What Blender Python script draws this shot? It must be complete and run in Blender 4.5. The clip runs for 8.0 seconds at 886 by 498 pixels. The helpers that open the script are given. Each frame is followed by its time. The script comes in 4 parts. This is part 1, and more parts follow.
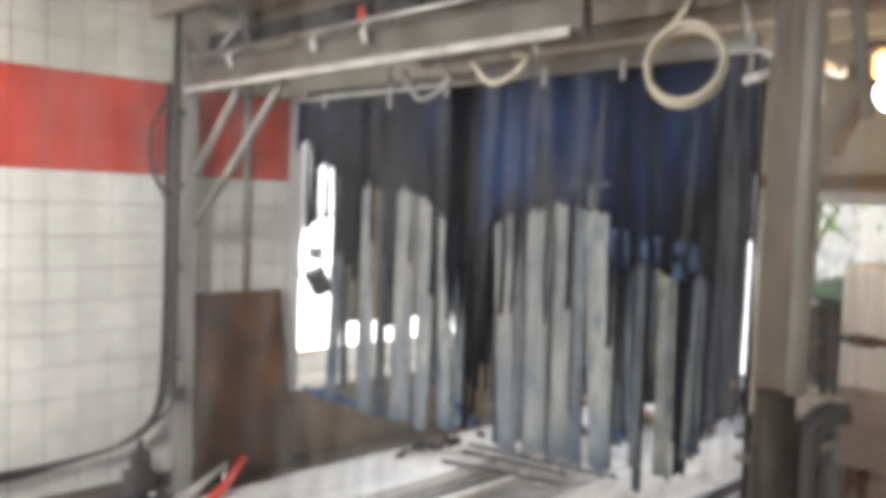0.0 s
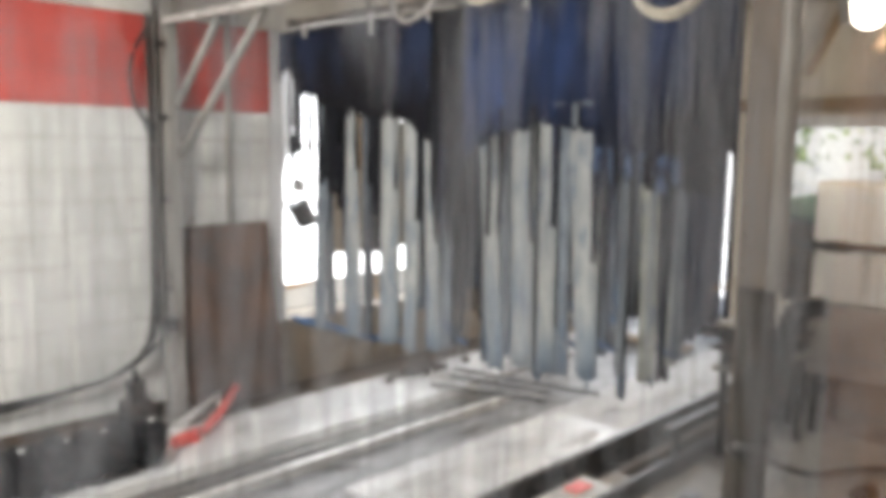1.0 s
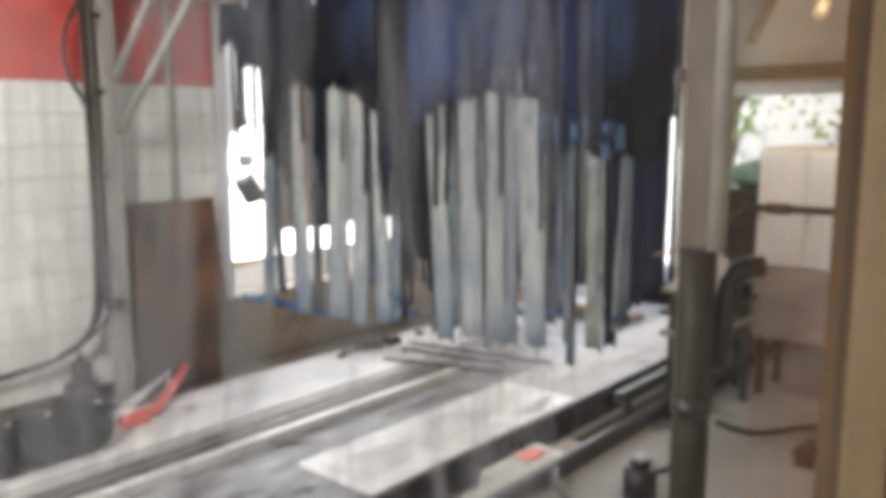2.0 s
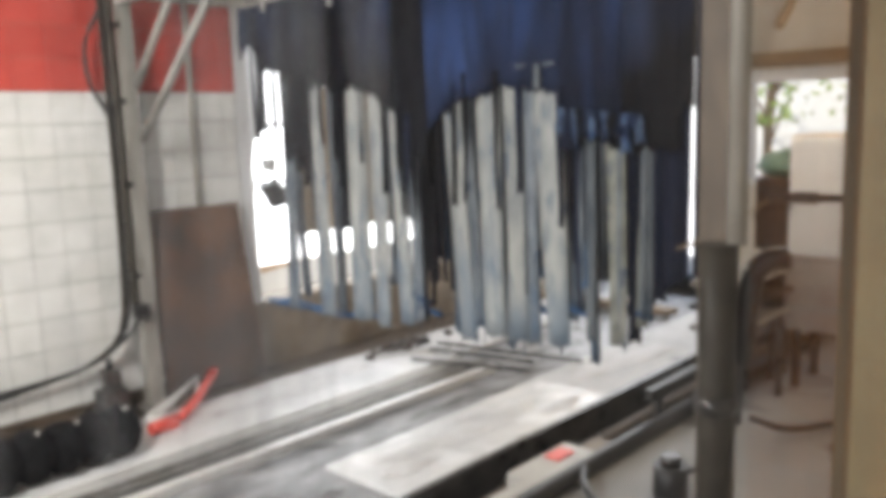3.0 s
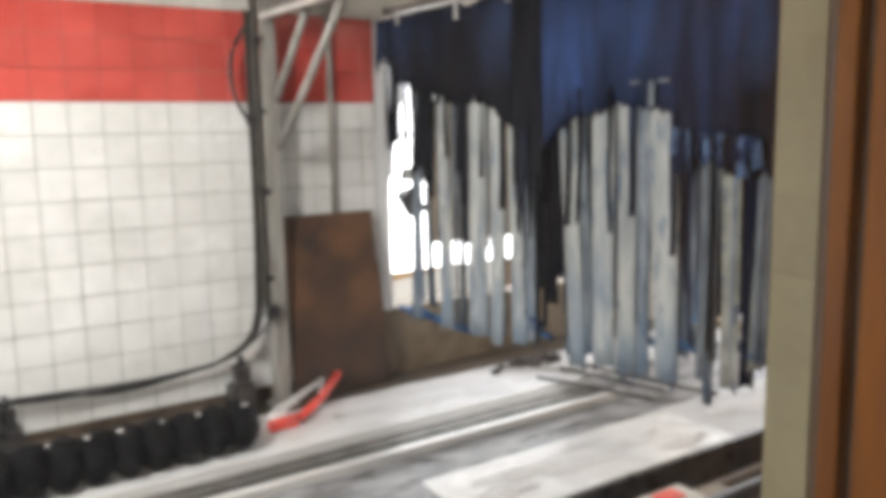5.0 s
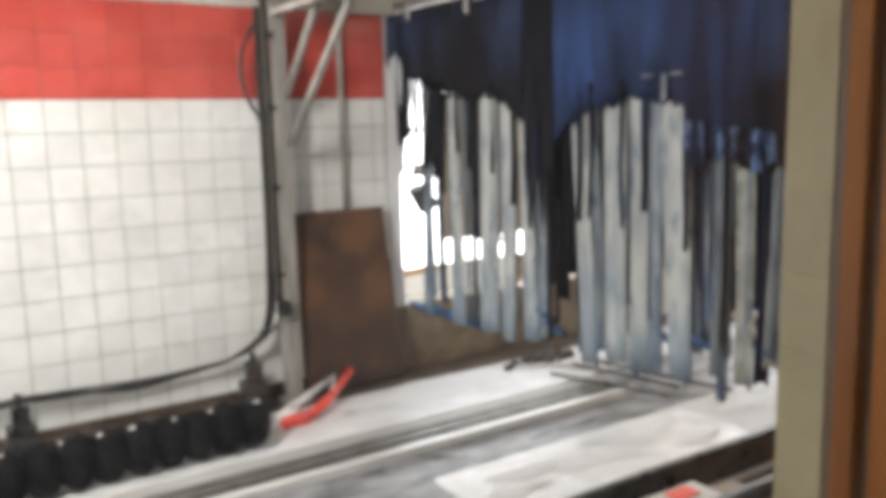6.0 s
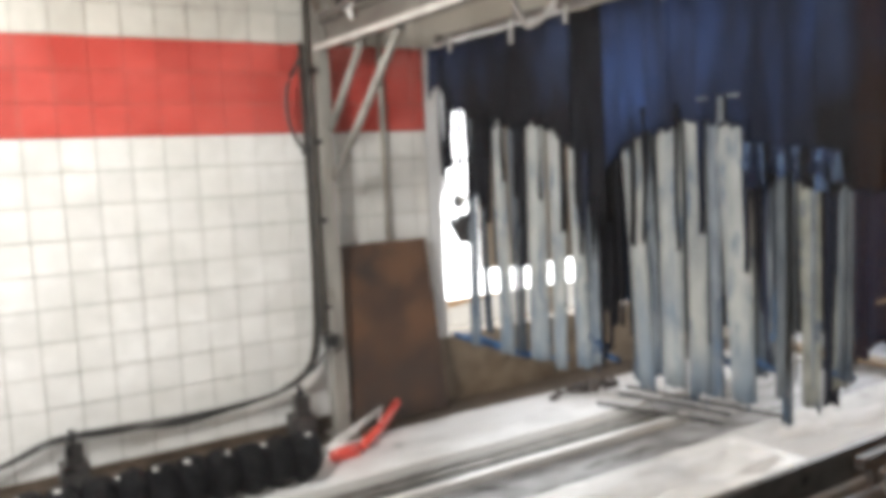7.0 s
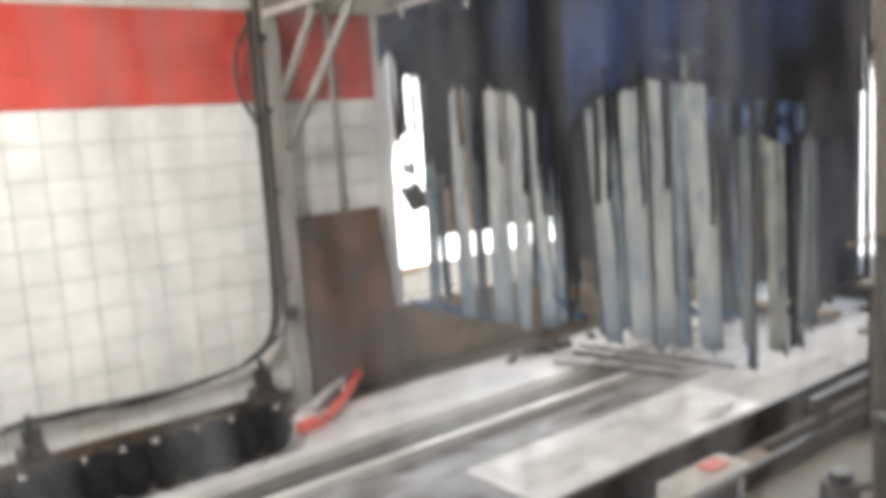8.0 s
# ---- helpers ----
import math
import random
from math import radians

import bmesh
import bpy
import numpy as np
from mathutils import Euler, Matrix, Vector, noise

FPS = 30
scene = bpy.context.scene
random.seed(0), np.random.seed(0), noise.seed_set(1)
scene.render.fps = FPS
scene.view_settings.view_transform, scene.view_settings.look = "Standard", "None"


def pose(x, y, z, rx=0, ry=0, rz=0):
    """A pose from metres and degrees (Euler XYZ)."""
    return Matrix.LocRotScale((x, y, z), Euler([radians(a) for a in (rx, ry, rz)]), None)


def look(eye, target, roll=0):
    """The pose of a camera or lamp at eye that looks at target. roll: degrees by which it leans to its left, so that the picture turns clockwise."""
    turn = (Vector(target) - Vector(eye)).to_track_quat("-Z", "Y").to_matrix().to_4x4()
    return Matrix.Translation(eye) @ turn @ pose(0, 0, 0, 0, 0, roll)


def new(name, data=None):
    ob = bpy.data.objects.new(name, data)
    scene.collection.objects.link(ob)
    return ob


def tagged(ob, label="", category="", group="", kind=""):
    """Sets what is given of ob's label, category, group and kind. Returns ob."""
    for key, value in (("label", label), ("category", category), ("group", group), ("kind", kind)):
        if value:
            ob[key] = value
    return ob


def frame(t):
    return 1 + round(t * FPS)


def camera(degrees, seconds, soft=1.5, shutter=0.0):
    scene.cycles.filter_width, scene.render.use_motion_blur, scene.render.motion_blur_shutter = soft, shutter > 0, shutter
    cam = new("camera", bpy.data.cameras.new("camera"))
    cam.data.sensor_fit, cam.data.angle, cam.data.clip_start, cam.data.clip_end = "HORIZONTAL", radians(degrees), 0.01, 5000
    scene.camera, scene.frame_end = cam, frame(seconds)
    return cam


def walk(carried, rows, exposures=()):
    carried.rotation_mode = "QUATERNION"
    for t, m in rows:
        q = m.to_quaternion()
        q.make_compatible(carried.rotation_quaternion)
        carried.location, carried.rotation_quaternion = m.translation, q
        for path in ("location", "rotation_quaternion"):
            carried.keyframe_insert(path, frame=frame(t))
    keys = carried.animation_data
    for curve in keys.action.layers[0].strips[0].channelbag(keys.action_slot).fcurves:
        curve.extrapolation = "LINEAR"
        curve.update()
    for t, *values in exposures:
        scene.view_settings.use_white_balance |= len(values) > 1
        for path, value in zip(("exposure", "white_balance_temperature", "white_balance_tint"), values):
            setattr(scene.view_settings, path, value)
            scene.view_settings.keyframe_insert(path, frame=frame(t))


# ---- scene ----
cam = camera(56.7, 8.0, soft=6.8, shutter=0.9)
PATH = [
    (0, (0.48, -0.259, 1.987), (1.882, 1.163, 1.877), 2.0),
    (0.5, (0.412, -0.282, 1.934), (1.812, 1.138, 1.782), 1.4),
    (1, (0.356, -0.276, 1.886), (1.797, 1.089, 1.638), 0.8),
    (1.5, (0.38, -0.284, 1.853), (1.883, 1.004, 1.564), 0.5),
    (1.7, (0.39, -0.288, 1.85), (1.903, 0.986, 1.55), 0.3),
    (2.8, (0.475, -0.318, 1.845), (1.93, 1.019, 1.536), -1.8),
    (3, (0.501, -0.324, 1.846), (1.946, 1.023, 1.541), -1.9),
    (3.5, (0.614, -0.386, 1.866), (2.032, 0.998, 1.593), -2.1),
    (4, (0.748, -0.44, 1.886), (2.067, 1.044, 1.64), -1.4),
    (4.5, (0.828, -0.479, 1.892), (2.027, 1.101, 1.637), -0.5),
    (5, (0.876, -0.506, 1.908), (1.988, 1.132, 1.619), -1.0),
    (5.2, (0.89, -0.508, 1.91), (1.982, 1.142, 1.619), -1.5),
    (6.3, (0.905, -0.475, 1.905), (1.978, 1.186, 1.605), -1.3),
    (6.5, (0.89, -0.459, 1.9), (1.944, 1.217, 1.62), -1.5),
    (7, (0.742, -0.395, 1.873), (1.796, 1.291, 1.662), -2.6),
    (7.5, (0.594, -0.323, 1.881), (1.764, 1.287, 1.682), -5.7),
    (8, (0.536, -0.265, 1.83), (1.736, 1.31, 1.548), -4.0),
]
walk(cam, [(t, look(eye, target, roll)) for t, eye, target, roll in PATH], exposures=((0, 0.86), (0.6, 0.9), (1.5, 0.98), (8, 0.98)))

# ---- world, sun, exposure ----
scene.view_settings.exposure = 0.98
world = bpy.data.worlds.new("sky")
scene.world = world
world.use_nodes = True
wn = world.node_tree.nodes
sky = wn.new("ShaderNodeTexSky")
sky.sky_type = 'NISHITA'
sky.sun_disc = False
sky.sun_elevation, sky.sun_rotation = radians(54), radians(243)
world.node_tree.links.new(sky.outputs[0], wn["Background"].inputs[0])
wn["Background"].inputs[1].default_value = 0.14
sun = new("sun", bpy.data.lights.new("sun", 'SUN'))
sun.data.energy, sun.data.angle, sun.data.color = 3.2, radians(0.6), (1.0, 0.95, 0.87)
sun.matrix_world = look((-9, -4.5, 14), (0, 0, 0))


def area(name, eye, target, sx, sy, watts, color):
    ob = new(name, bpy.data.lights.new(name, 'AREA'))
    ob.data.shape, ob.data.size, ob.data.size_y = 'RECTANGLE', sx, sy
    ob.data.energy, ob.data.color = watts, color
    ob.matrix_world = look(eye, target)
    return ob


area("entrance_skylight", (-4.4, 2.8, 1.8), (0, 3.0, 1.4), 4.0, 2.8, 135, (0.97, 0.98, 1.0))
area("side_opening_skylight", (5.5, 5.25, 1.6), (5.5, 2.0, 0.6), 2.4, 1.9, 62, (0.96, 0.98, 1.0))
area("exit_skylight", (7.9, 4.0, 1.4), (4, 3.4, 0.5), 1.7, 2.0, 24, (0.97, 0.98, 1.0))
# Fill lamp added above the view to brighten the tiled wall and floor.
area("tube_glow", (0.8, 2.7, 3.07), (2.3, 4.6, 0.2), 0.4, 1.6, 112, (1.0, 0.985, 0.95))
flood = new("flood_glow", bpy.data.lights.new("flood_glow", 'POINT'))
flood.data.energy, flood.data.color, flood.data.shadow_soft_size = 48, (1.0, 0.9, 0.77), 0.1
flood.location = (5.28, 1.22, 2.66)


# ---- materials ----
def mat(name, c1, c2=None, rough=0.6, metal=0.0, scale=6.0, fine=60.0, bump=0.15, stretch=(1, 1, 1), per_object=0.0, foot=None, spots=None, gloss=0.5):
    """Two-scale varied surface: c1 to c2 by broad noise, fine grain in value, bump from the grain; spots: (colour, threshold, scale)."""
    m = bpy.data.materials.new(name)
    m.use_nodes = True
    nt = m.node_tree
    b = nt.nodes["Principled BSDF"]
    tc = nt.nodes.new("ShaderNodeTexCoord")
    geo = nt.nodes.new("ShaderNodeNewGeometry")
    mp = nt.nodes.new("ShaderNodeMapping")
    mp.inputs["Scale"].default_value = stretch
    nt.links.new(geo.outputs["Position"], mp.inputs["Vector"])
    n1 = nt.nodes.new("ShaderNodeTexNoise")
    n1.inputs["Scale"].default_value, n1.inputs["Detail"].default_value = scale, 5
    n2 = nt.nodes.new("ShaderNodeTexNoise")
    n2.inputs["Scale"].default_value, n2.inputs["Detail"].default_value = fine, 3
    for n in (n1, n2):
        nt.links.new(mp.outputs[0], n.inputs["Vector"])
    ramp = nt.nodes.new("ShaderNodeValToRGB")
    ramp.color_ramp.elements[0].position, ramp.color_ramp.elements[1].position = 0.35, 0.65
    ramp.color_ramp.elements[0].color = (*c1, 1)
    ramp.color_ramp.elements[1].color = (*(c2 or c1), 1)
    nt.links.new(n1.outputs[0], ramp.inputs[0])
    out = ramp.outputs[0]
    if spots:
        n3 = nt.nodes.new("ShaderNodeTexNoise")
        n3.inputs["Scale"].default_value, n3.inputs["Detail"].default_value = spots[2], 6
        nt.links.new(mp.outputs[0], n3.inputs["Vector"])
        r3 = nt.nodes.new("ShaderNodeValToRGB")
        r3.color_ramp.elements[0].position, r3.color_ramp.elements[1].position = spots[1], min(1, spots[1] + 0.12)
        mx3 = nt.nodes.new("ShaderNodeMix")
        mx3.data_type = 'RGBA'
        nt.links.new(n3.outputs[0], r3.inputs[0])
        nt.links.new(r3.outputs[0], mx3.inputs[0])
        nt.links.new(out, mx3.inputs[6])
        mx3.inputs[7].default_value = (*spots[0], 1)
        out = mx3.outputs[2]
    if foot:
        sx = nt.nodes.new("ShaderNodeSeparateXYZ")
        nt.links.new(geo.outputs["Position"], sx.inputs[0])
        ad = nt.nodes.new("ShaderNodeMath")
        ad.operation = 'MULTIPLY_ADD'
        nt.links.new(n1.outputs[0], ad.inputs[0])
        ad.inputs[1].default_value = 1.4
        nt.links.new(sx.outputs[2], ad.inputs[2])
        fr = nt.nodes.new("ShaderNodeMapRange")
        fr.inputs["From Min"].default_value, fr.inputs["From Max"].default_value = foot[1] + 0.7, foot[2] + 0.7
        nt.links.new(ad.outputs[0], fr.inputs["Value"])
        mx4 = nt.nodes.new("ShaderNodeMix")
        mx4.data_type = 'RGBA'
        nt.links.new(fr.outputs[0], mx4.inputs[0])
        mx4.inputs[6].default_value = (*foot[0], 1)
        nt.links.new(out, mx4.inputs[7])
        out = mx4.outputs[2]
    hsv = nt.nodes.new("ShaderNodeHueSaturation")
    mr = nt.nodes.new("ShaderNodeMapRange")
    mr.inputs["To Min"].default_value, mr.inputs["To Max"].default_value = 0.85, 1.15
    nt.links.new(n2.outputs[0], mr.inputs["Value"])
    val = mr.outputs[0]
    if per_object:
        oi = nt.nodes.new("ShaderNodeObjectInfo")
        mr2 = nt.nodes.new("ShaderNodeMapRange")
        mr2.inputs["To Min"].default_value, mr2.inputs["To Max"].default_value = 1 - per_object, 1 + per_object
        nt.links.new(oi.outputs["Random"], mr2.inputs["Value"])
        mu = nt.nodes.new("ShaderNodeMath")
        mu.operation = 'MULTIPLY'
        nt.links.new(val, mu.inputs[0])
        nt.links.new(mr2.outputs[0], mu.inputs[1])
        val = mu.outputs[0]
    nt.links.new(val, hsv.inputs["Value"])
    nt.links.new(out, hsv.inputs["Color"])
    nt.links.new(hsv.outputs[0], b.inputs["Base Color"])
    rr = nt.nodes.new("ShaderNodeMapRange")
    rr.inputs["To Min"].default_value, rr.inputs["To Max"].default_value = max(0.03, rough - 0.12), min(1, rough + 0.12)
    nt.links.new(n1.outputs[0], rr.inputs["Value"])
    nt.links.new(rr.outputs[0], b.inputs["Roughness"])
    b.inputs["Metallic"].default_value, b.inputs["Specular IOR Level"].default_value = metal, gloss
    if bump:
        bp = nt.nodes.new("ShaderNodeBump")
        bp.inputs["Strength"].default_value, bp.inputs["Distance"].default_value = bump, 0.01
        nt.links.new(n2.outputs[0], bp.inputs["Height"])
        nt.links.new(bp.outputs[0], b.inputs["Normal"])
    return m


def glow(name, color, strength):
    m = bpy.data.materials.new(name)
    m.use_nodes = True
    b = m.node_tree.nodes["Principled BSDF"]
    b.inputs["Base Color"].default_value = (*color, 1)
    b.inputs["Emission Color"].default_value = (*color, 1)
    b.inputs["Emission Strength"].default_value = strength
    return m


M_TILE = mat("white_glazed_tile", (0.72, 0.71, 0.67), (0.8, 0.79, 0.76), 0.24, scale=2.5, fine=9, bump=0.02, per_object=0.04, spots=((0.5, 0.47, 0.4), 0.68, 5))
M_TILE_UP = mat("beige_glazed_tile", (0.58, 0.55, 0.49), (0.68, 0.66, 0.6), 0.28, scale=2.5, fine=30, bump=0.03, per_object=0.07)
M_RED = mat("red_glazed_tile", (0.5, 0.068, 0.052), (0.61, 0.1, 0.08), 0.2, scale=2.5, fine=30, bump=0.03, per_object=0.08)
M_GROUT = mat("grey_grout", (0.2, 0.175, 0.14), (0.38, 0.35, 0.3), 0.85, scale=4, fine=80, bump=0.3)
M_CONC = mat("wet_pale_concrete", (0.58, 0.57, 0.56), (0.8, 0.795, 0.78), 0.34, scale=2.4, fine=60, bump=0.25, spots=((0.36, 0.345, 0.335), 0.61, 4.5))
M_CONCX = mat("matt_wet_concrete", (0.58, 0.575, 0.57), (0.74, 0.735, 0.72), 0.6, scale=1.6, fine=45, bump=0.15, spots=((0.24, 0.235, 0.23), 0.58, 3.2))
M_NEARF = mat("grey_service_concrete", (0.22, 0.212, 0.2), (0.32, 0.31, 0.295), 0.5, scale=1.3, fine=45, bump=0.15, spots=((0.13, 0.122, 0.11), 0.58, 2.6))
M_SLAB = mat("foam_washed_slab", (0.76, 0.76, 0.75), (0.88, 0.88, 0.87), 0.26, scale=2.6, fine=60, bump=0.25, spots=((0.52, 0.52, 0.5), 0.64, 5))
M_DARKFLOOR = mat("wet_dark_concrete", (0.15, 0.15, 0.155), (0.4, 0.4, 0.405), 0.34, scale=3.2, fine=60, bump=0.3, stretch=(0.9, 1.8, 1), spots=((0.026, 0.021, 0.016), 0.545, 3.8))
M_PIT = mat("black_wet_pit", (0.06, 0.06, 0.06), (0.16, 0.16, 0.16), 0.24, scale=4.0, fine=60, bump=0.25, spots=((0.02, 0.02, 0.02), 0.55, 4.5))
M_GUTTER = mat("brown_gutter_mud", (0.05, 0.035, 0.022), (0.11, 0.08, 0.055), 0.5, scale=5, fine=50, bump=0.4)
M_SILL = mat("brown_stained_concrete", (0.13, 0.095, 0.06), (0.26, 0.2, 0.14), 0.5, scale=4, fine=50, bump=0.3, spots=((0.06, 0.045, 0.03), 0.6, 3))
M_FOAM = mat("white_foam", (0.72, 0.71, 0.69), (0.82, 0.81, 0.8), 0.5, scale=12, fine=120, bump=0.8)
M_STEEL = mat("galvanised_steel", (0.34, 0.33, 0.31), (0.5, 0.48, 0.45), 0.42, 0.7, scale=7, fine=70, bump=0.08)
M_BEAM = mat("dull_grey_steel", (0.12, 0.105, 0.09), (0.2, 0.185, 0.16), 0.5, 0.2, scale=5, fine=60, bump=0.1, spots=((0.09, 0.055, 0.03), 0.64, 7))
M_STEELP = mat("pale_painted_steel", (0.46, 0.44, 0.4), (0.6, 0.58, 0.53), 0.45, 0.1, scale=6, fine=60, bump=0.08, spots=((0.25, 0.2, 0.15), 0.68, 8))
M_POST = mat("grimy_painted_steel", (0.25, 0.23, 0.205), (0.37, 0.35, 0.315), 0.5, 0.1, scale=4, fine=60, bump=0.12, stretch=(2, 2, 0.6), spots=((0.14, 0.1, 0.07), 0.6, 6))
M_BED = mat("greasy_black_steel", (0.018, 0.017, 0.016), (0.07, 0.066, 0.062), 0.45, 0.1, scale=6, fine=60, bump=0.2, stretch=(0.4, 2, 1), spots=((0.2, 0.195, 0.19), 0.63, 5))
M_DKSTEEL = mat("dark_wet_steel", (0.035, 0.033, 0.032), (0.09, 0.085, 0.08), 0.3, 0.5, scale=8, fine=60, bump=0.1)
M_RAIL = mat("worn_bright_rail", (0.62, 0.61, 0.58), (0.78, 0.77, 0.74), 0.35, 0.15, scale=6, fine=60, bump=0.05, stretch=(0.3, 4, 4))
M_BLACK = mat("black_rubber", (0.012, 0.012, 0.013), (0.03, 0.03, 0.03), 0.4, scale=20, fine=120, bump=0.25)
M_SLEEVE = mat("worn_dark_rubber", (0.028, 0.024, 0.018), (0.06, 0.052, 0.04), 0.5, scale=9, fine=70, bump=0.2, gloss=0.3)
M_BRISTLE = mat("black_bristle", (0.003, 0.003, 0.004), (0.009, 0.009, 0.01), 0.55, scale=30, fine=220, bump=0.8, spots=((0.5, 0.5, 0.5), 0.8, 22), gloss=0.12)
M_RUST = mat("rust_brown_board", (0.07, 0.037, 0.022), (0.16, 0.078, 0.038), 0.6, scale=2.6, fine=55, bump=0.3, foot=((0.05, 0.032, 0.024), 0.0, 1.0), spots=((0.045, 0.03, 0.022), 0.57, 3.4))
M_BRUSTPOST = mat("brown_stained_steel", (0.085, 0.062, 0.042), (0.17, 0.13, 0.09), 0.5, 0.2, scale=6, fine=60, bump=0.15, stretch=(2, 2, 0.5))
M_PVC = mat("off_white_pvc", (0.3, 0.275, 0.235), (0.4, 0.37, 0.325), 0.45, scale=5, fine=60, bump=0.05)
M_HOSE = mat("cream_hose", (0.62, 0.55, 0.42), (0.72, 0.66, 0.52), 0.4, scale=10, fine=90, bump=0.05)
M_REDPL = mat("red_plastic", (0.75, 0.07, 0.05), (0.85, 0.11, 0.08), 0.3, scale=8, fine=60, bump=0.05)
M_WHITEPL = mat("white_plastic", (0.7, 0.69, 0.66), (0.8, 0.79, 0.76), 0.35, scale=8, fine=60, bump=0.05)
# Skirt felts: shading painted in, lighter at the lit top, darker at the hem.
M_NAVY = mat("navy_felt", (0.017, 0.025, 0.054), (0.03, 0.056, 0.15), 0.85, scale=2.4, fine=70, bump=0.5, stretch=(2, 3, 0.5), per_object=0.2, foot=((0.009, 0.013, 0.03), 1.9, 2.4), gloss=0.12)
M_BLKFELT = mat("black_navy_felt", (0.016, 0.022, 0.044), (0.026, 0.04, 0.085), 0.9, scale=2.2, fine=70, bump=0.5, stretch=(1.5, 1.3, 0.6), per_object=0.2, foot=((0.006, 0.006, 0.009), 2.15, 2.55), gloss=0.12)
M_DEEP = mat("near_black_felt", (0.006, 0.006, 0.008), (0.014, 0.015, 0.02), 0.9, scale=5, fine=70, bump=0.5, stretch=(4, 5, 0.6), gloss=0.05)
M_GREY = mat("grey_felt", (0.24, 0.255, 0.258), (0.39, 0.397, 0.378), 0.85, scale=5, fine=90, bump=0.7, stretch=(2.2, 2.2, 0.7), per_object=0.16, foot=((0.16, 0.215, 0.275), 0.35, 1.25), spots=((0.14, 0.175, 0.22), 0.56, 9), gloss=0.12)
M_BLUEGREY = mat("blue_grey_felt", (0.09, 0.108, 0.13), (0.2, 0.222, 0.24), 0.85, scale=6, fine=90, bump=0.6, stretch=(2.2, 2.2, 0.8), per_object=0.3, foot=((0.085, 0.14, 0.21), 0.35, 0.95), spots=((0.06, 0.08, 0.115), 0.56, 8), gloss=0.12)
M_BLUE = mat("bright_blue_felt", (0.025, 0.055, 0.12), (0.05, 0.12, 0.25), 0.8, scale=5, fine=60, bump=0.4, stretch=(3, 3, 0.6), per_object=0.25, gloss=0.12)
M_BLUETUFT = mat("blue_worn_tufts", (0.03, 0.055, 0.12), (0.09, 0.135, 0.22), 0.85, scale=14, fine=90, bump=0.6, per_object=0.3, spots=((0.012, 0.02, 0.05), 0.5, 16), gloss=0.12)
M_OLIVE = mat("olive_grey_felt", (0.16, 0.165, 0.145), (0.3, 0.3, 0.26), 0.85, scale=7, fine=90, bump=0.5, per_object=0.15, spots=((0.1, 0.12, 0.15), 0.56, 10), gloss=0.12)
M_BLUEFOOT = mat("blue_dyed_felt", (0.014, 0.02, 0.04), (0.03, 0.05, 0.1), 0.85, scale=4, fine=70, bump=0.5, per_object=0.2, foot=((0.05, 0.16, 0.34), 1.0, 1.3), gloss=0.12)
M_BEIGE = mat("beige_brick_glaze", (0.225, 0.195, 0.108), (0.275, 0.24, 0.138), 0.45, scale=5, fine=50, bump=0.06, per_object=0.05)
M_WOOD = mat("orange_varnished_wood", (0.15, 0.046, 0.004), (0.25, 0.084, 0.008), 0.5, scale=6, fine=40, bump=0.1, stretch=(6, 6, 0.5), gloss=0.15)
M_DKWOOD = mat("dark_wood_edge", (0.06, 0.035, 0.018), (0.1, 0.06, 0.03), 0.5, scale=6, fine=40, bump=0.1, gloss=0.3)
M_CEIL = mat("stained_ceiling_board", (0.25, 0.21, 0.16), (0.38, 0.33, 0.26), 0.75, scale=1.5, fine=40, bump=0.2)
M_PLY = mat("pale_plywood_wall", (0.52, 0.46, 0.38), (0.66, 0.6, 0.51), 0.65, scale=1.5, fine=40, bump=0.1)
M_TIMBER = mat("brown_timber", (0.2, 0.14, 0.085), (0.32, 0.23, 0.14), 0.65, scale=4, fine=50, bump=0.2, stretch=(3, 0.5, 3))
M_WHITE = mat("white_paint", (0.72, 0.72, 0.72), (0.8, 0.8, 0.8), 0.4, scale=3, fine=40, bump=0.05, stretch=(1, 8, 0.4))
M_DKBROWN = mat("dark_brown_wood", (0.03, 0.022, 0.017), (0.07, 0.05, 0.038), 0.6, scale=5, fine=50, bump=0.2)
M_SHUT = mat("grey_brown_board", (0.24, 0.19, 0.14), (0.36, 0.3, 0.23), 0.7, scale=3, fine=40, bump=0.2, stretch=(4, 1, 0.4), spots=((0.42, 0.28, 0.13), 0.62, 2.5))
M_SPLAY = mat("dark_brown_render", (0.07, 0.05, 0.026), (0.13, 0.1, 0.055), 0.7, scale=3, fine=40, bump=0.3, stretch=(1, 1, 0.5))
M_TAN = mat("tan_timber", (0.42, 0.25, 0.1), (0.55, 0.34, 0.15), 0.65, scale=4, fine=50, bump=0.2, stretch=(4, 1, 0.4))
M_LOWPANEL = mat("mottled_grey_panel", (0.2, 0.175, 0.16), (0.36, 0.33, 0.31), 0.35, scale=2, fine=50, bump=0.1, stretch=(1, 1, 1.5))
M_GREEN = mat("green_tarp", (0.1, 0.2, 0.15), (0.2, 0.3, 0.25), 0.6, scale=6, fine=50, bump=0.2)
M_GROUND = mat("pale_gravel_ground", (0.4, 0.37, 0.32), (0.5, 0.47, 0.41), 0.9, scale=0.8, fine=30, bump=0.4)
M_STUCCO = mat("white_stucco", (0.74, 0.72, 0.67), (0.8, 0.78, 0.74), 0.8, scale=1.5, fine=60, bump=0.2)
M_LEAF = mat("leaf_green", (0.14, 0.22, 0.05), (0.26, 0.34, 0.1), 0.6, scale=2, fine=20, bump=0.1, per_object=0.2)
M_BARK = mat("bark", (0.1, 0.075, 0.05), (0.18, 0.14, 0.1), 0.85, scale=6, fine=40, bump=0.5)
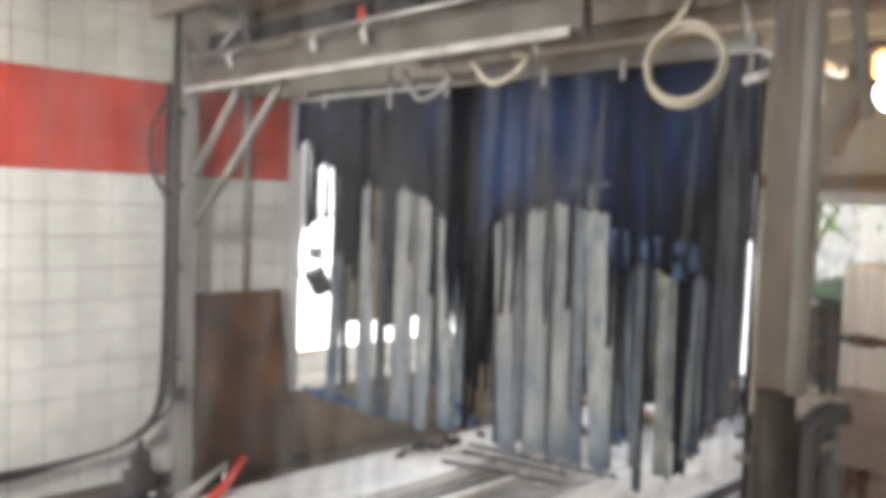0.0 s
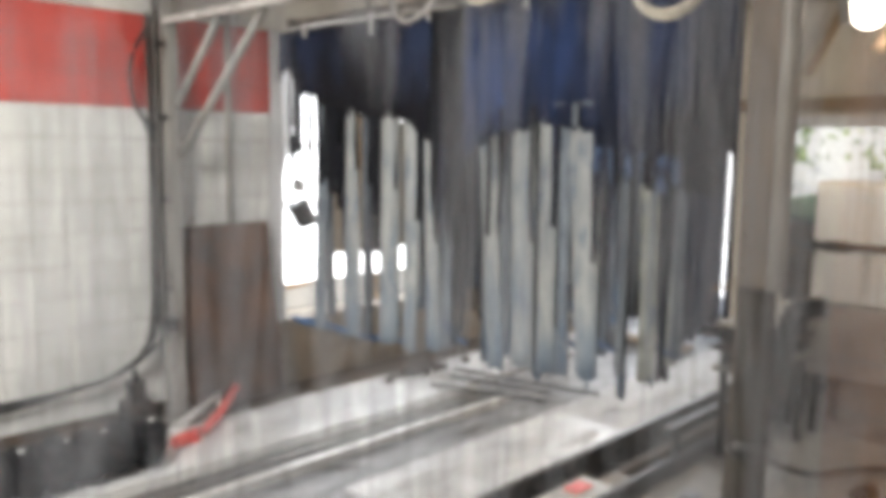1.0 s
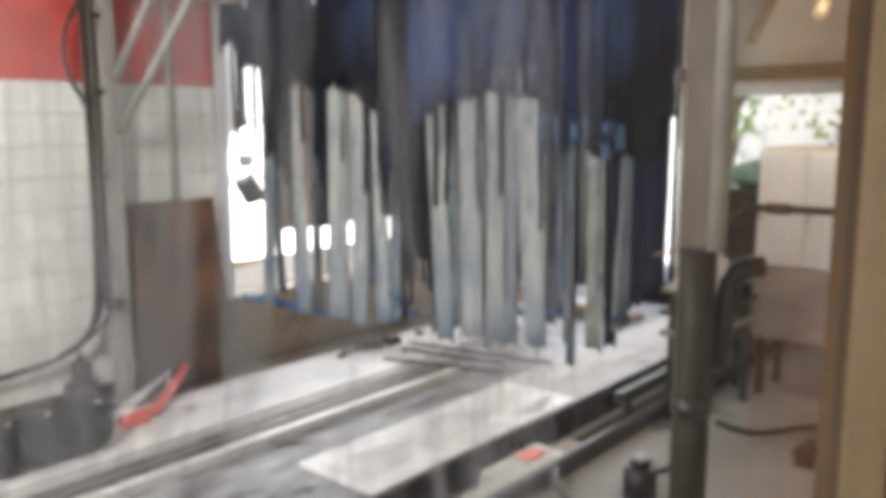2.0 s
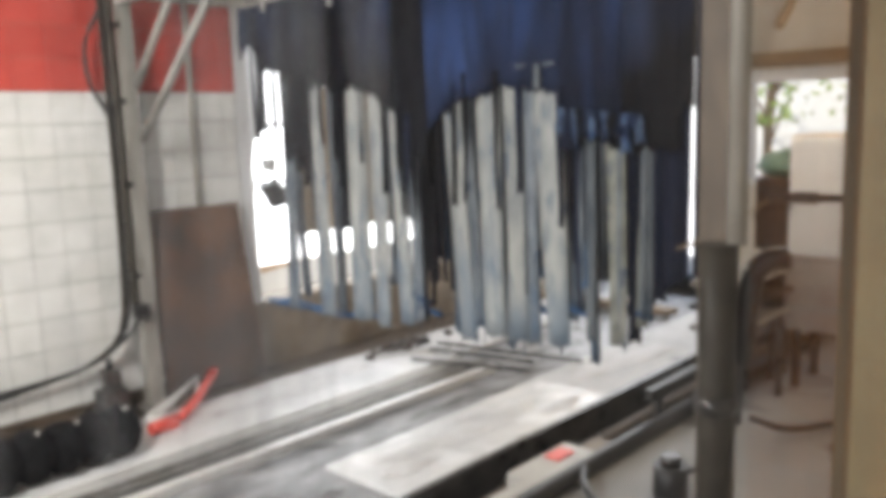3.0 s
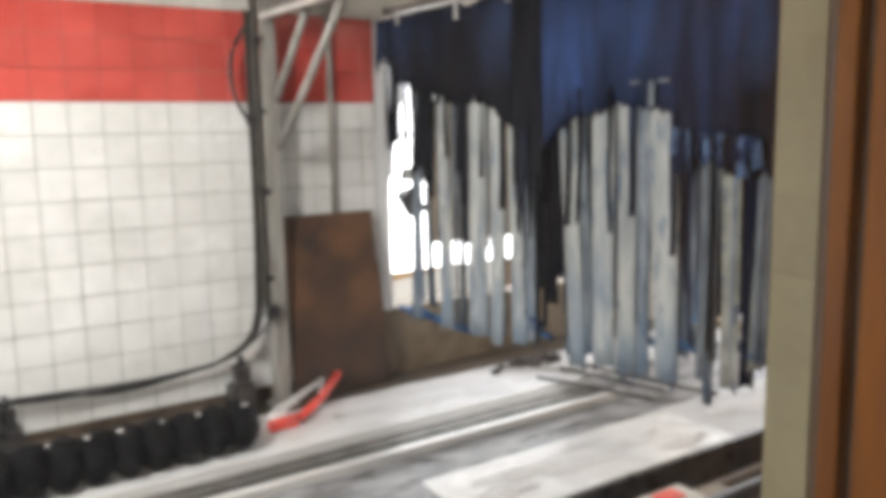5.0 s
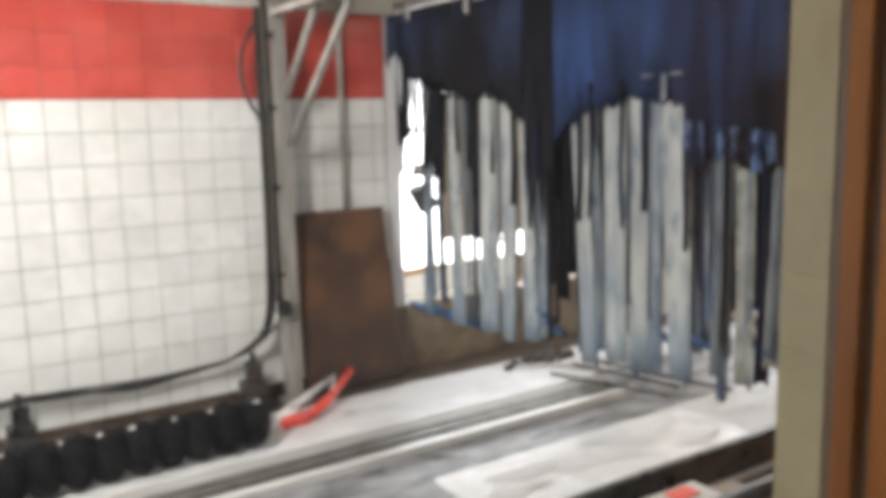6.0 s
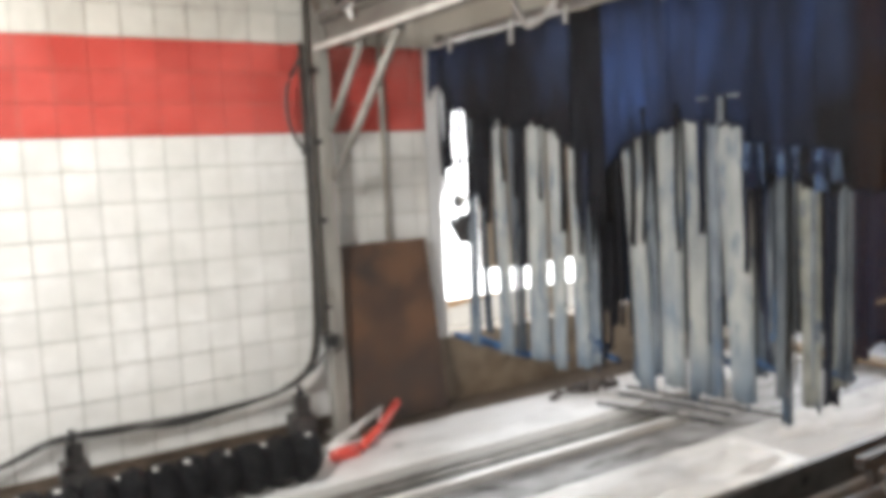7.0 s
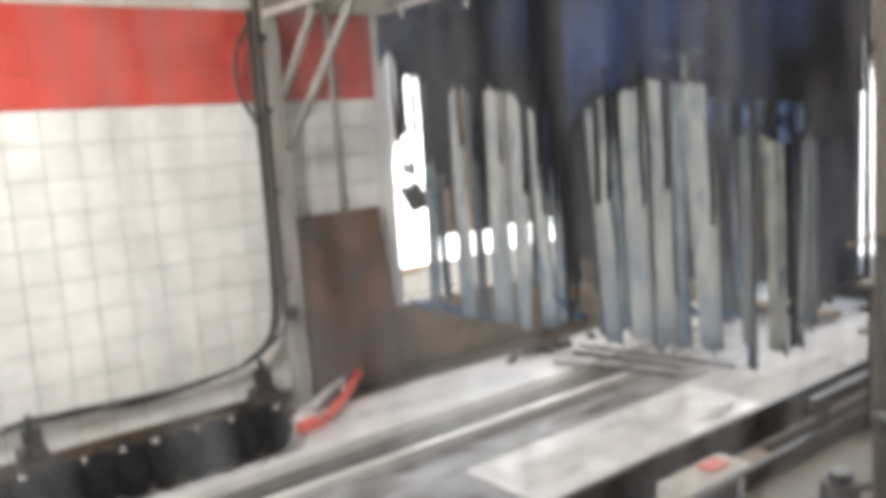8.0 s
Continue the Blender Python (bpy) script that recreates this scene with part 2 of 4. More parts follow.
M_ROOM = mat("dim_room_paint", (0.2, 0.17, 0.13), (0.26, 0.22, 0.17), 0.7, scale=1.5, fine=40, bump=0.05)
M_LAMP = glow("warm_lamp", (1.0, 0.5, 0.16), 6.0)
M_FILL_TUBE = glow("fill_tube_lamp", (1.0, 0.95, 0.88), 6.0)

M_GLASS = bpy.data.materials.new("clear_glass")
M_GLASS.use_nodes = True
gb = M_GLASS.node_tree.nodes["Principled BSDF"]
gb.inputs["Transmission Weight"].default_value, gb.inputs["Roughness"].default_value, gb.inputs["IOR"].default_value = 1.0, 0.0, 1.22


def film_material():
    """Soapy water running on glass: mostly clear, milky in streaks, with clear drip tracks."""
    m = bpy.data.materials.new("soap_film")
    m.use_nodes = True
    nt = m.node_tree
    for n in list(nt.nodes):
        nt.nodes.remove(n)
    out = nt.nodes.new("ShaderNodeOutputMaterial")
    tr = nt.nodes.new("ShaderNodeBsdfTransparent")
    tl = nt.nodes.new("ShaderNodeBsdfTranslucent")
    df = nt.nodes.new("ShaderNodeBsdfDiffuse")
    tl.inputs[0].default_value = df.inputs[0].default_value = (0.8, 0.84, 0.88, 1)
    add = nt.nodes.new("ShaderNodeMixShader")
    add.inputs[0].default_value = 0.6
    mix = nt.nodes.new("ShaderNodeMixShader")
    tc = nt.nodes.new("ShaderNodeTexCoord")
    mp = nt.nodes.new("ShaderNodeMapping")
    mp.inputs["Scale"].default_value = (1, 1, 0.1)
    n1 = nt.nodes.new("ShaderNodeTexNoise")
    n1.inputs["Scale"].default_value, n1.inputs["Detail"].default_value, n1.inputs["Distortion"].default_value = 150, 4, 1.6
    rp = nt.nodes.new("ShaderNodeMapRange")
    rp.inputs["From Min"].default_value, rp.inputs["From Max"].default_value = 0.4, 0.54
    rp.inputs["To Min"].default_value, rp.inputs["To Max"].default_value = 0.01, FILM_DENSITY
    L = nt.links.new
    L(tc.outputs["Object"], mp.inputs[0])
    L(mp.outputs[0], n1.inputs["Vector"])
    L(n1.outputs[0], rp.inputs["Value"])
    sp = nt.nodes.new("ShaderNodeSeparateXYZ")
    pp = nt.nodes.new("ShaderNodeMath")
    pp.operation = 'PINGPONG'
    pp.inputs[1].default_value = 0.5
    ed = nt.nodes.new("ShaderNodeMapRange")
    ed.interpolation_type = 'SMOOTHSTEP'
    ed.inputs["From Min"].default_value, ed.inputs["From Max"].default_value = 0.0, 0.42
    ml = nt.nodes.new("ShaderNodeMath")
    ml.operation = 'MULTIPLY'
    L(tc.outputs["Generated"], sp.inputs[0])
    L(sp.outputs[0], pp.inputs[0])
    L(pp.outputs[0], ed.inputs["Value"])
    L(ed.outputs[0], ml.inputs[0])
    L(rp.outputs[0], ml.inputs[1])
    m2 = nt.nodes.new("ShaderNodeMapping")
    m2.inputs["Scale"].default_value = (17, 1, 2.6)
    n2 = nt.nodes.new("ShaderNodeTexNoise")
    n2.inputs["Scale"].default_value, n2.inputs["Detail"].default_value, n2.inputs["Distortion"].default_value = 1.0, 3, 1.0
    sb = nt.nodes.new("ShaderNodeMath")
    sb.operation = 'SUBTRACT'
    sb.inputs[1].default_value = 0.5
    ab = nt.nodes.new("ShaderNodeMath")
    ab.operation = 'ABSOLUTE'
    ck = nt.nodes.new("ShaderNodeMapRange")
    ck.interpolation_type = 'SMOOTHSTEP'
    ck.inputs["From Min"].default_value, ck.inputs["From Max"].default_value = 0.02, 0.07
    m3 = nt.nodes.new("ShaderNodeMath")
    m3.operation = 'MULTIPLY'
    gp = nt.nodes.new("ShaderNodeNewGeometry")
    L(gp.outputs["Position"], m2.inputs[0])
    L(m2.outputs[0], n2.inputs["Vector"])
    L(n2.outputs[0], sb.inputs[0])
    L(sb.outputs[0], ab.inputs[0])
    L(ab.outputs[0], ck.inputs["Value"])
    L(ml.outputs[0], m3.inputs[0])
    L(ck.outputs[0], m3.inputs[1])
    L(m3.outputs[0], mix.inputs[0])
    L(df.outputs[0], add.inputs[1])
    L(tl.outputs[0], add.inputs[2])
    L(tr.outputs[0], mix.inputs[1])
    L(add.outputs[0], mix.inputs[2])
    L(mix.outputs[0], out.inputs[0])
    return m


def haze_material():
    """Thin milky haze on the smeary pane, added to lift the darks: almost clear, uneven."""
    m = bpy.data.materials.new("pane_haze")
    m.use_nodes = True
    nt = m.node_tree
    for n in list(nt.nodes):
        nt.nodes.remove(n)
    out = nt.nodes.new("ShaderNodeOutputMaterial")
    clear = nt.nodes.new("ShaderNodeBsdfTransparent")
    milk = nt.nodes.new("ShaderNodeBsdfTranslucent")
    milk.inputs[0].default_value = (0.8, 0.8, 0.82, 1)
    mix = nt.nodes.new("ShaderNodeMixShader")
    tc = nt.nodes.new("ShaderNodeTexCoord")
    n1 = nt.nodes.new("ShaderNodeTexNoise")
    n1.inputs["Scale"].default_value, n1.inputs["Detail"].default_value = 9, 5
    mr = nt.nodes.new("ShaderNodeMapRange")
    mr.inputs["From Min"].default_value, mr.inputs["From Max"].default_value = 0.3, 0.7
    mr.inputs["To Min"].default_value, mr.inputs["To Max"].default_value = 0.006, 0.03
    nt.links.new(tc.outputs["Object"], n1.inputs["Vector"])
    nt.links.new(n1.outputs[0], mr.inputs["Value"])
    nt.links.new(mr.outputs[0], mix.inputs[0])
    nt.links.new(clear.outputs[0], mix.inputs[1])
    nt.links.new(milk.outputs[0], mix.inputs[2])
    nt.links.new(mix.outputs[0], out.inputs[0])
    return m


M_HAZE = haze_material()
FILM_DENSITY = 0.21
M_FILM = film_material()


# ---- builders ----
def box(bm, x0, x1, y0, y1, z0, z1, bevel=0.0):
    vs = bmesh.ops.create_cube(bm, size=1.0)["verts"]
    bmesh.ops.scale(bm, verts=vs, vec=(x1 - x0, y1 - y0, z1 - z0))
    bmesh.ops.translate(bm, verts=vs, vec=((x0 + x1) / 2, (y0 + y1) / 2, (z0 + z1) / 2))
    if bevel:
        es = list({e for v in vs for e in v.link_edges})
        bmesh.ops.bevel(bm, geom=es, offset=bevel, segments=2, affect='EDGES', profile=0.5)
    return bm


def rod(bm, pts, r, seg=10, closed=False):
    """A tube through points."""
    pts = [Vector(p) for p in pts]
    rings = []
    n = len(pts)
    for i, p in enumerate(pts):
        a, b = (pts[i - 1], pts[(i + 1) % n]) if closed else (pts[max(i - 1, 0)], pts[min(i + 1, n - 1)])
        d = (b - a).normalized()
        u = d.cross(Vector((0, 0, 1)) if abs(d.z) < 0.9 else Vector((1, 0, 0))).normalized()
        w = d.cross(u)
        rings.append([bm.verts.new(p + r * (math.cos(k * 2 * math.pi / seg) * u + math.sin(k * 2 * math.pi / seg) * w)) for k in range(seg)])
    for i in range(n if closed else n - 1):
        q, s = rings[i], rings[(i + 1) % n]
        for k in range(seg):
            bm.faces.new((q[k], q[(k + 1) % seg], s[(k + 1) % seg], s[k])).smooth = True
    if not closed:
        bm.faces.new(rings[0][::-1])
        bm.faces.new(rings[-1])
    return bm


def smooth_path(pts, n=6):
    """Catmull-Rom through points."""
    P = [Vector(p) for p in pts]
    P = [2 * P[0] - P[1], *P, 2 * P[-1] - P[-2]]
    out = []
    for i in range(1, len(P) - 2):
        a, b, c, d = P[i - 1:i + 3]
        for k in range(n):
            t = k / n
            out.append(0.5 * (2 * b + (c - a) * t + (2 * a - 5 * b + 4 * c - d) * t * t + (3 * b - a - 3 * c + d) * t ** 3))
    return out + [P[-2]]


def mesh_object(name, bm, material, origin=(0, 0, 0)):
    bmesh.ops.recalc_face_normals(bm, faces=bm.faces)
    bmesh.ops.translate(bm, verts=bm.verts, vec=-Vector(origin))
    me = bpy.data.meshes.new(name)
    bm.to_mesh(me)
    bm.free()
    me.materials.append(material)
    ob = new(name, me)
    ob.location = origin
    return ob


def part(name, bm, material, parent, label=""):
    """One mesh under a thing; bm is in world space."""
    base = parent.location.copy()
    up = parent.parent
    while up:
        base += up.location
        up = up.parent
    ob = mesh_object(name, bm, material, base)
    ob.location = (0, 0, 0)
    ob.parent = parent
    return tagged(ob, label)


def thing(name, at, label, category, group=""):
    ob = new(name)
    ob.empty_display_size = 0.1
    ob.location = at
    return tagged(ob, label, category, group)


def single(name, bm, material, at, label, category, group="", kind=""):
    return tagged(mesh_object(name, bm, material, at), label, category, group, kind)


def structure(name, bm, material, label, category):
    return tagged(mesh_object(name, bm, material), label, category, "", "structure")


B = bmesh.new

# ---- large structure ----
TW = 0.2032
Z0, X0 = 0.082, 2.26          # a course line and an upright joint of the tile wall
XE, YW = 4.0, 5.0             # end and face of the tile wall


def ground_and_floor():
    structure("ground", box(B(), -400, 400, -400, 400, -0.6, -0.4), M_GROUND, "pale gravel ground outside the building", "ground")
    structure("floor", box(B(), -4.6, 9.5, 3.98, 4.62, -0.4, 0.0), M_CONC, "wet pale concrete bay floor with foam", "floor")
    structure("floor_gutter", box(B(), -4.6, 9.5, 4.62, 5.0, -0.4, -0.012), M_GUTTER, "brown muddy gutter along the tiled wall", "gutter")
    structure("baseboard", box(B(), -4.6, 3.99, 4.982, 5.004, -0.012, 0.076, 0.006), M_GUTTER, "brown mud-stained footing along the tiled wall", "footing")
    structure("floor_track", box(B(), -4.6, 9.5, 3.12, 3.98, -0.4, -0.03), M_DARKFLOOR, "wet dark concrete under the conveyor track", "floor")
    structure("floor_slab", box(B(), 3.16, 5.08, 2.5, 3.1, -0.4, 0.004, 0.006), M_SLAB, "pale foam-washed concrete slab", "slab")
    structure("floor_slab_entry", box(B(), -4.6, 3.155, 2.5, 3.12, -0.4, -0.016), M_DARKFLOOR, "wet dark grey concrete before the slab", "floor")
    structure("floor_slab_exit", box(B(), 5.085, 9.5, 2.5, 3.12, -0.4, 0.0), M_CONCX, "wet pale concrete after the slab", "floor")
    structure("floor_slab_edge", box(B(), 3.16, 5.08, 3.104, 3.118, -0.4, -0.02), M_PIT, "dark joint beside the slab", "floor")
    structure("trim_threshold", box(B(), 7.3, 7.48, 3.2, 4.75, 0.004, 0.06, 0.01), M_TIMBER, "brown timber threshold at the car exit", "threshold")
    structure("floor_pit", box(B(), -4.6, 9.5, 2.02, 2.5, -0.4, -0.22), M_PIT, "dark wet drainage pit beside the slab", "pit")
    structure("floor_near", box(B(), -4.6, 9.5, 0.0, 2.02, -0.4, -0.02), M_NEARF, "grey concrete service floor", "floor")
    structure("kerb_trim", box(B(), -4.6, 9.5, 2.455, 2.497, -0.22, 0.006, 0.006), M_DKSTEEL, "black wet steel edging of the slab", "edging")


def walls():
    # tiled far wall up to its end, then sill wall under a wide side opening, then wall again
    structure("wall_north", box(B(), -4.6, XE - 0.006, YW + 0.006, YW + 0.22, -0.4, 3.3), M_GROUT, "grey mortar backing of the tiled wall", "wall")
    structure("wall_north_sill", box(B(), XE + 0.004, 7.0, YW + 0.02, YW + 0.2, -0.4, 0.5, 0.01), M_SILL, "brown stained low wall under the side opening", "wall")
    structure("wall_north_end", box(B(), 7.004, 9.0, YW + 0.0, YW + 0.2, -0.4, 3.3), M_PLY, "pale wall past the side opening", "wall")
    structure("wall_north_lintel", box(B(), XE + 0.004, 7.0, YW + 0.01, YW + 0.2, 2.74, 3.3), M_TILE_UP, "pale lintel over the side opening", "wall")
    # end wall with car exit and a window
    w = B()
    box(w, 8.0, 8.18, 4.8, 5.0, -0.4, 3.3)
    box(w, 8.0, 8.18, 2.78, 3.16, -0.4, 3.3)
    box(w, 8.0, 8.18, 3.16, 4.8, 2.12, 3.3)
    box(w, 8.0, 8.18, 1.2, 2.78, 2.15, 3.3)
    box(w, 8.0, 8.18, 1.2, 2.78, -0.4, 1.25)
    box(w, 8.0, 8.18, 0.004, 1.2, -0.4, 3.3)
    structure("wall_east", w, M_PLY, "pale boarded end wall with a car exit and a window", "wall")
    f = B()
    box(f, 7.95, 8.0, 1.15, 2.83, 2.1, 2.2, 0.006)
    box(f, 7.95, 8.0, 1.15, 2.83, 1.19, 1.25, 0.006)
    box(f, 7.95, 8.0, 2.76, 2.83, 1.25, 2.1, 0.006)
    structure("window_1", f, M_WHITE, "white painted frame of the end window", "window")
    structure("trim", box(B(), 7.93, 7.998, 0.3, 4.8, 2.24, 2.36, 0.01), M_TIMBER, "brown timber rail over the end window", "timber")
    # near wall with the viewing window
    n = B()
    box(n, 1.72, 8.0, -0.16, 0.0, -0.4, 3.3)
    box(n, -4.6, -1.1, -0.16, 0.0, -0.4, 3.3)
    box(n, -1.1, 1.72, -0.16, 0.0, 2.6, 3.3)
    box(n, -1.1, 1.72, -0.16, 0.0, -0.4, 0.9)
    structure("wall_south", n, M_PLY, "pale near wall with a viewing window", "wall")
    # entrance end: jambs and header only
    e = B()
    box(e, -4.78, -4.6, -0.16, 0.7, -0.4, 3.3)
    box(e, -4.78, -4.6, 4.9, 5.2, -0.4, 3.3)
    box(e, -4.78, -4.6, 0.7, 4.9, 3.05, 3.3)
    structure("wall_west", e, M_PLY, "pale wall round the car entrance", "wall")
    # ceiling boards with joists
    c = B()
    box(c, -4.78, 8.18, -0.16, 5.2, 3.3, 3.4)
    for i in range(16):
        x = -4.3 + i * 0.8
        box(c, x, x + 0.07, 0.0, 5.0, 3.14, 3.3)
    structure("ceiling", c, M_CEIL, "stained board ceiling with joists", "ceiling")
    # viewing room behind the camera
    r = B()
    box(r, -2.0, 2.6, -3.1, -3.0, -0.4, 2.9)
    box(r, -2.1, -2.0, -3.1, -0.16, -0.4, 2.9)
    box(r, 2.6, 2.7, -3.1, -0.16, -0.4, 2.9)
    structure("wall_room", r, M_ROOM, "dim painted walls of the viewing room", "wall")
    structure("ceiling_room", box(B(), -2.1, 2.7, -3.1, -0.16, 2.9, 3.0), M_ROOM, "dim ceiling of the viewing room", "ceiling")
    structure("floor_room", box(B(), -2.1, 2.7, -3.1, -0.16, -0.4, 0.0), M_ROOM, "dim floor of the viewing room", "floor")


def viewing_window():
    win = tagged(new("window_2"), "varnished wooden viewing window onto the wash bay", "window", "", "structure")
    win.location = (1.6, -0.1, 0.9)
    part("pane", box(B(), -1.1, 1.6, -0.152, -0.147, 0.92, 2.58), M_GLASS, win).visible_shadow = False
    # Sheet over the whole pane that hazes the view and lifts its darks.
    marks = B()
    marks.faces.new([marks.verts.new(p) for p in ((-1.1, -0.1455, 0.92), (1.6, -0.1455, 0.92), (1.6, -0.1455, 2.58), (-1.1, -0.1455, 2.58))])
    part("water_marks", marks, M_HAZE, win, "thin milky haze added over the smeary pane").visible_shadow = False
    part("jamb", box(B(), 1.6, 1.72, -0.30, -0.111, 0.9, 2.6, 0.003), M_WOOD, win, "orange varnished jamb")
    part("stop", box(B(), 1.597, 1.72, -0.099, -0.078, 0.9, 2.6, 0.003), M_WOOD, win, "orange varnished stop")
    part("bead", box(B(), 1.604, 1.7, -0.0775, -0.066, 0.9, 2.6, 0.002), M_DKWOOD, win, "dark sealant bead")
    part("groove", box(B(), 1.612, 1.7, -0.1105, -0.0995, 0.9, 2.6), M_DKWOOD, win, "dark groove")
    for k in range(22):
        part("slat", box(B(), 1.585, 1.7, -0.42, -0.305, 0.9 + k * 0.077, 0.973 + k * 0.077, 0.0015), M_WOOD, win)
    part("slat_backing", box(B(), 1.592, 1.7, -0.415, -0.302, 0.9, 2.59), M_DKWOOD, win, "dark backing between the slats")
    part("sill", box(B(), -1.1, 1.7, -0.32, -0.135, 0.86, 0.9, 0.004), M_WOOD, win)
    part("head", box(B(), -1.1, 1.7, -0.30, -0.135, 2.6, 2.66, 0.004), M_WOOD, win)
    part("jamb", box(B(), -1.16, -1.1, -0.30, -0.135, 0.9, 2.6, 0.004), M_WOOD, win)


def tile_wall():
    """Every glazed tile its own piece; those out of the close stretch are joined."""
    wall = bpy.data.objects["wall_north"]

    def tile_mesh(name, w, h, material):
        gap = 0.0016 if material is M_RED else 0.0034
        bm = box(B(), gap, w - gap, 0, 0.012, gap, h - gap)
        es = [e for e in bm.edges if all(v.co.y < 0.001 for v in e.verts)]
        bmesh.ops.bevel(bm, geom=es, offset=0.002, segments=1, affect='EDGES')
        me = bpy.data.meshes.new(name)
        bm.to_mesh(me)
        bm.free()
        me.materials.append(material)
        return me
    cache = {}
    rest = {}
    rows = [(Z0 + k * TW, TW) for k in range(0, 16)]
    k0 = math.floor((XE - X0) / TW)
    cols = [(X0 + k * TW, min(TW, XE - (X0 + k * TW))) for k in range(k0, -36, -1)]
    rng = random.Random(4)
    for z, h in rows:
        if z < 0:
            h, z = h + z - 0.03, 0.03
        if h <= 0.02 or z > 3.28:
            continue
        h = min(h, 3.298 - z)
        kind = M_RED if 2.1 < z + 0.01 < 2.70 else (M_TILE_UP if z > 2.6 else M_TILE)
        for x, w in cols:
            if w < 0.02:
                continue
            key = (kind.name, round(w, 3), round(h, 3))
            if key not in cache:
                cache[key] = tile_mesh("tile", w, h, kind)
            dy = rng.uniform(-0.0012, 0.0012)
            if x > 0.55:
                ob = new("tile", cache[key])
                ob.parent = wall
                ob.location = (x, YW - 0.006 + dy, z)
            else:
                rest.setdefault(kind.name, (kind, []))[1].append((x, YW - 0.006 + dy, z, w, h))
    for kind, spots in rest.values():
        vs, fs = [], []
        for x, y, z, w, h in spots:
            i = len(vs)
            for yy, g in ((y, 0.005), (y + 0.012, 0.003)):
                vs += [(x + g, yy, z + g), (x + w - g, yy, z + g), (x + w - g, yy, z + h - g), (x + g, yy, z + h - g)]
            fs += [(i, i + 1, i + 2, i + 3)] + [(i + a, i + 4 + a, i + 4 + (a + 1) % 4, i + (a + 1) % 4) for a in range(4)]
        me = bpy.data.meshes.new("tiles")
        me.from_pydata(vs, [], fs)
        me.materials.append(kind)
        ob = new("tiles", me)
        ob.parent = wall
        tagged(ob, kind="stuff")


def beige_reveal():
    """Glazed brick reveal of the viewing window."""
    wall = bpy.data.objects["wall_south"]
    me = bpy.data.meshes.new("brick")
    bm = box(B(), 0, 0.07, -0.066, 0.0, 0.0002, 0.0779, 0.0004)
    bm.to_mesh(me)
    bm.free()
    me.materials.append(M_BEIGE)
    for k in range(22):
        ob = new("brick", me)
        ob.parent = wall
        ob.matrix_basis = pose(1.628, 0.0, 0.9 + k * 0.078, 0, 0, -18)
    g = mesh_object("mortar", box(B(), 0.0015, 0.068, -0.064, -0.002, 0.0, 1.716), M_BEIGE)
    g.matrix_basis = pose(1.628, 0.0, 0.9, 0, 0, -18)
    g.parent = wall
    # rough dark brown render on the splay past the bricks
    bm = B()
    foot = [(1.69, -0.002), (1.93, 0.112), (1.93, -0.002)]
    lo, hi = [[bm.verts.new((x, y, z)) for x, y in foot] for z in (0.9, 2.6)]
    bm.faces.new(lo)
    bm.faces.new(hi[::-1])
    for k in range(3):
        bm.faces.new((lo[k], lo[(k + 1) % 3], hi[(k + 1) % 3], hi[k]))
    sp = mesh_object("splay", bm, M_SPLAY)
    sp.parent = wall
    tagged(sp, "dark brown render of the window splay")


# ---- wash bay things ----
XA = 3.12                      # the gantry's plane across the bay


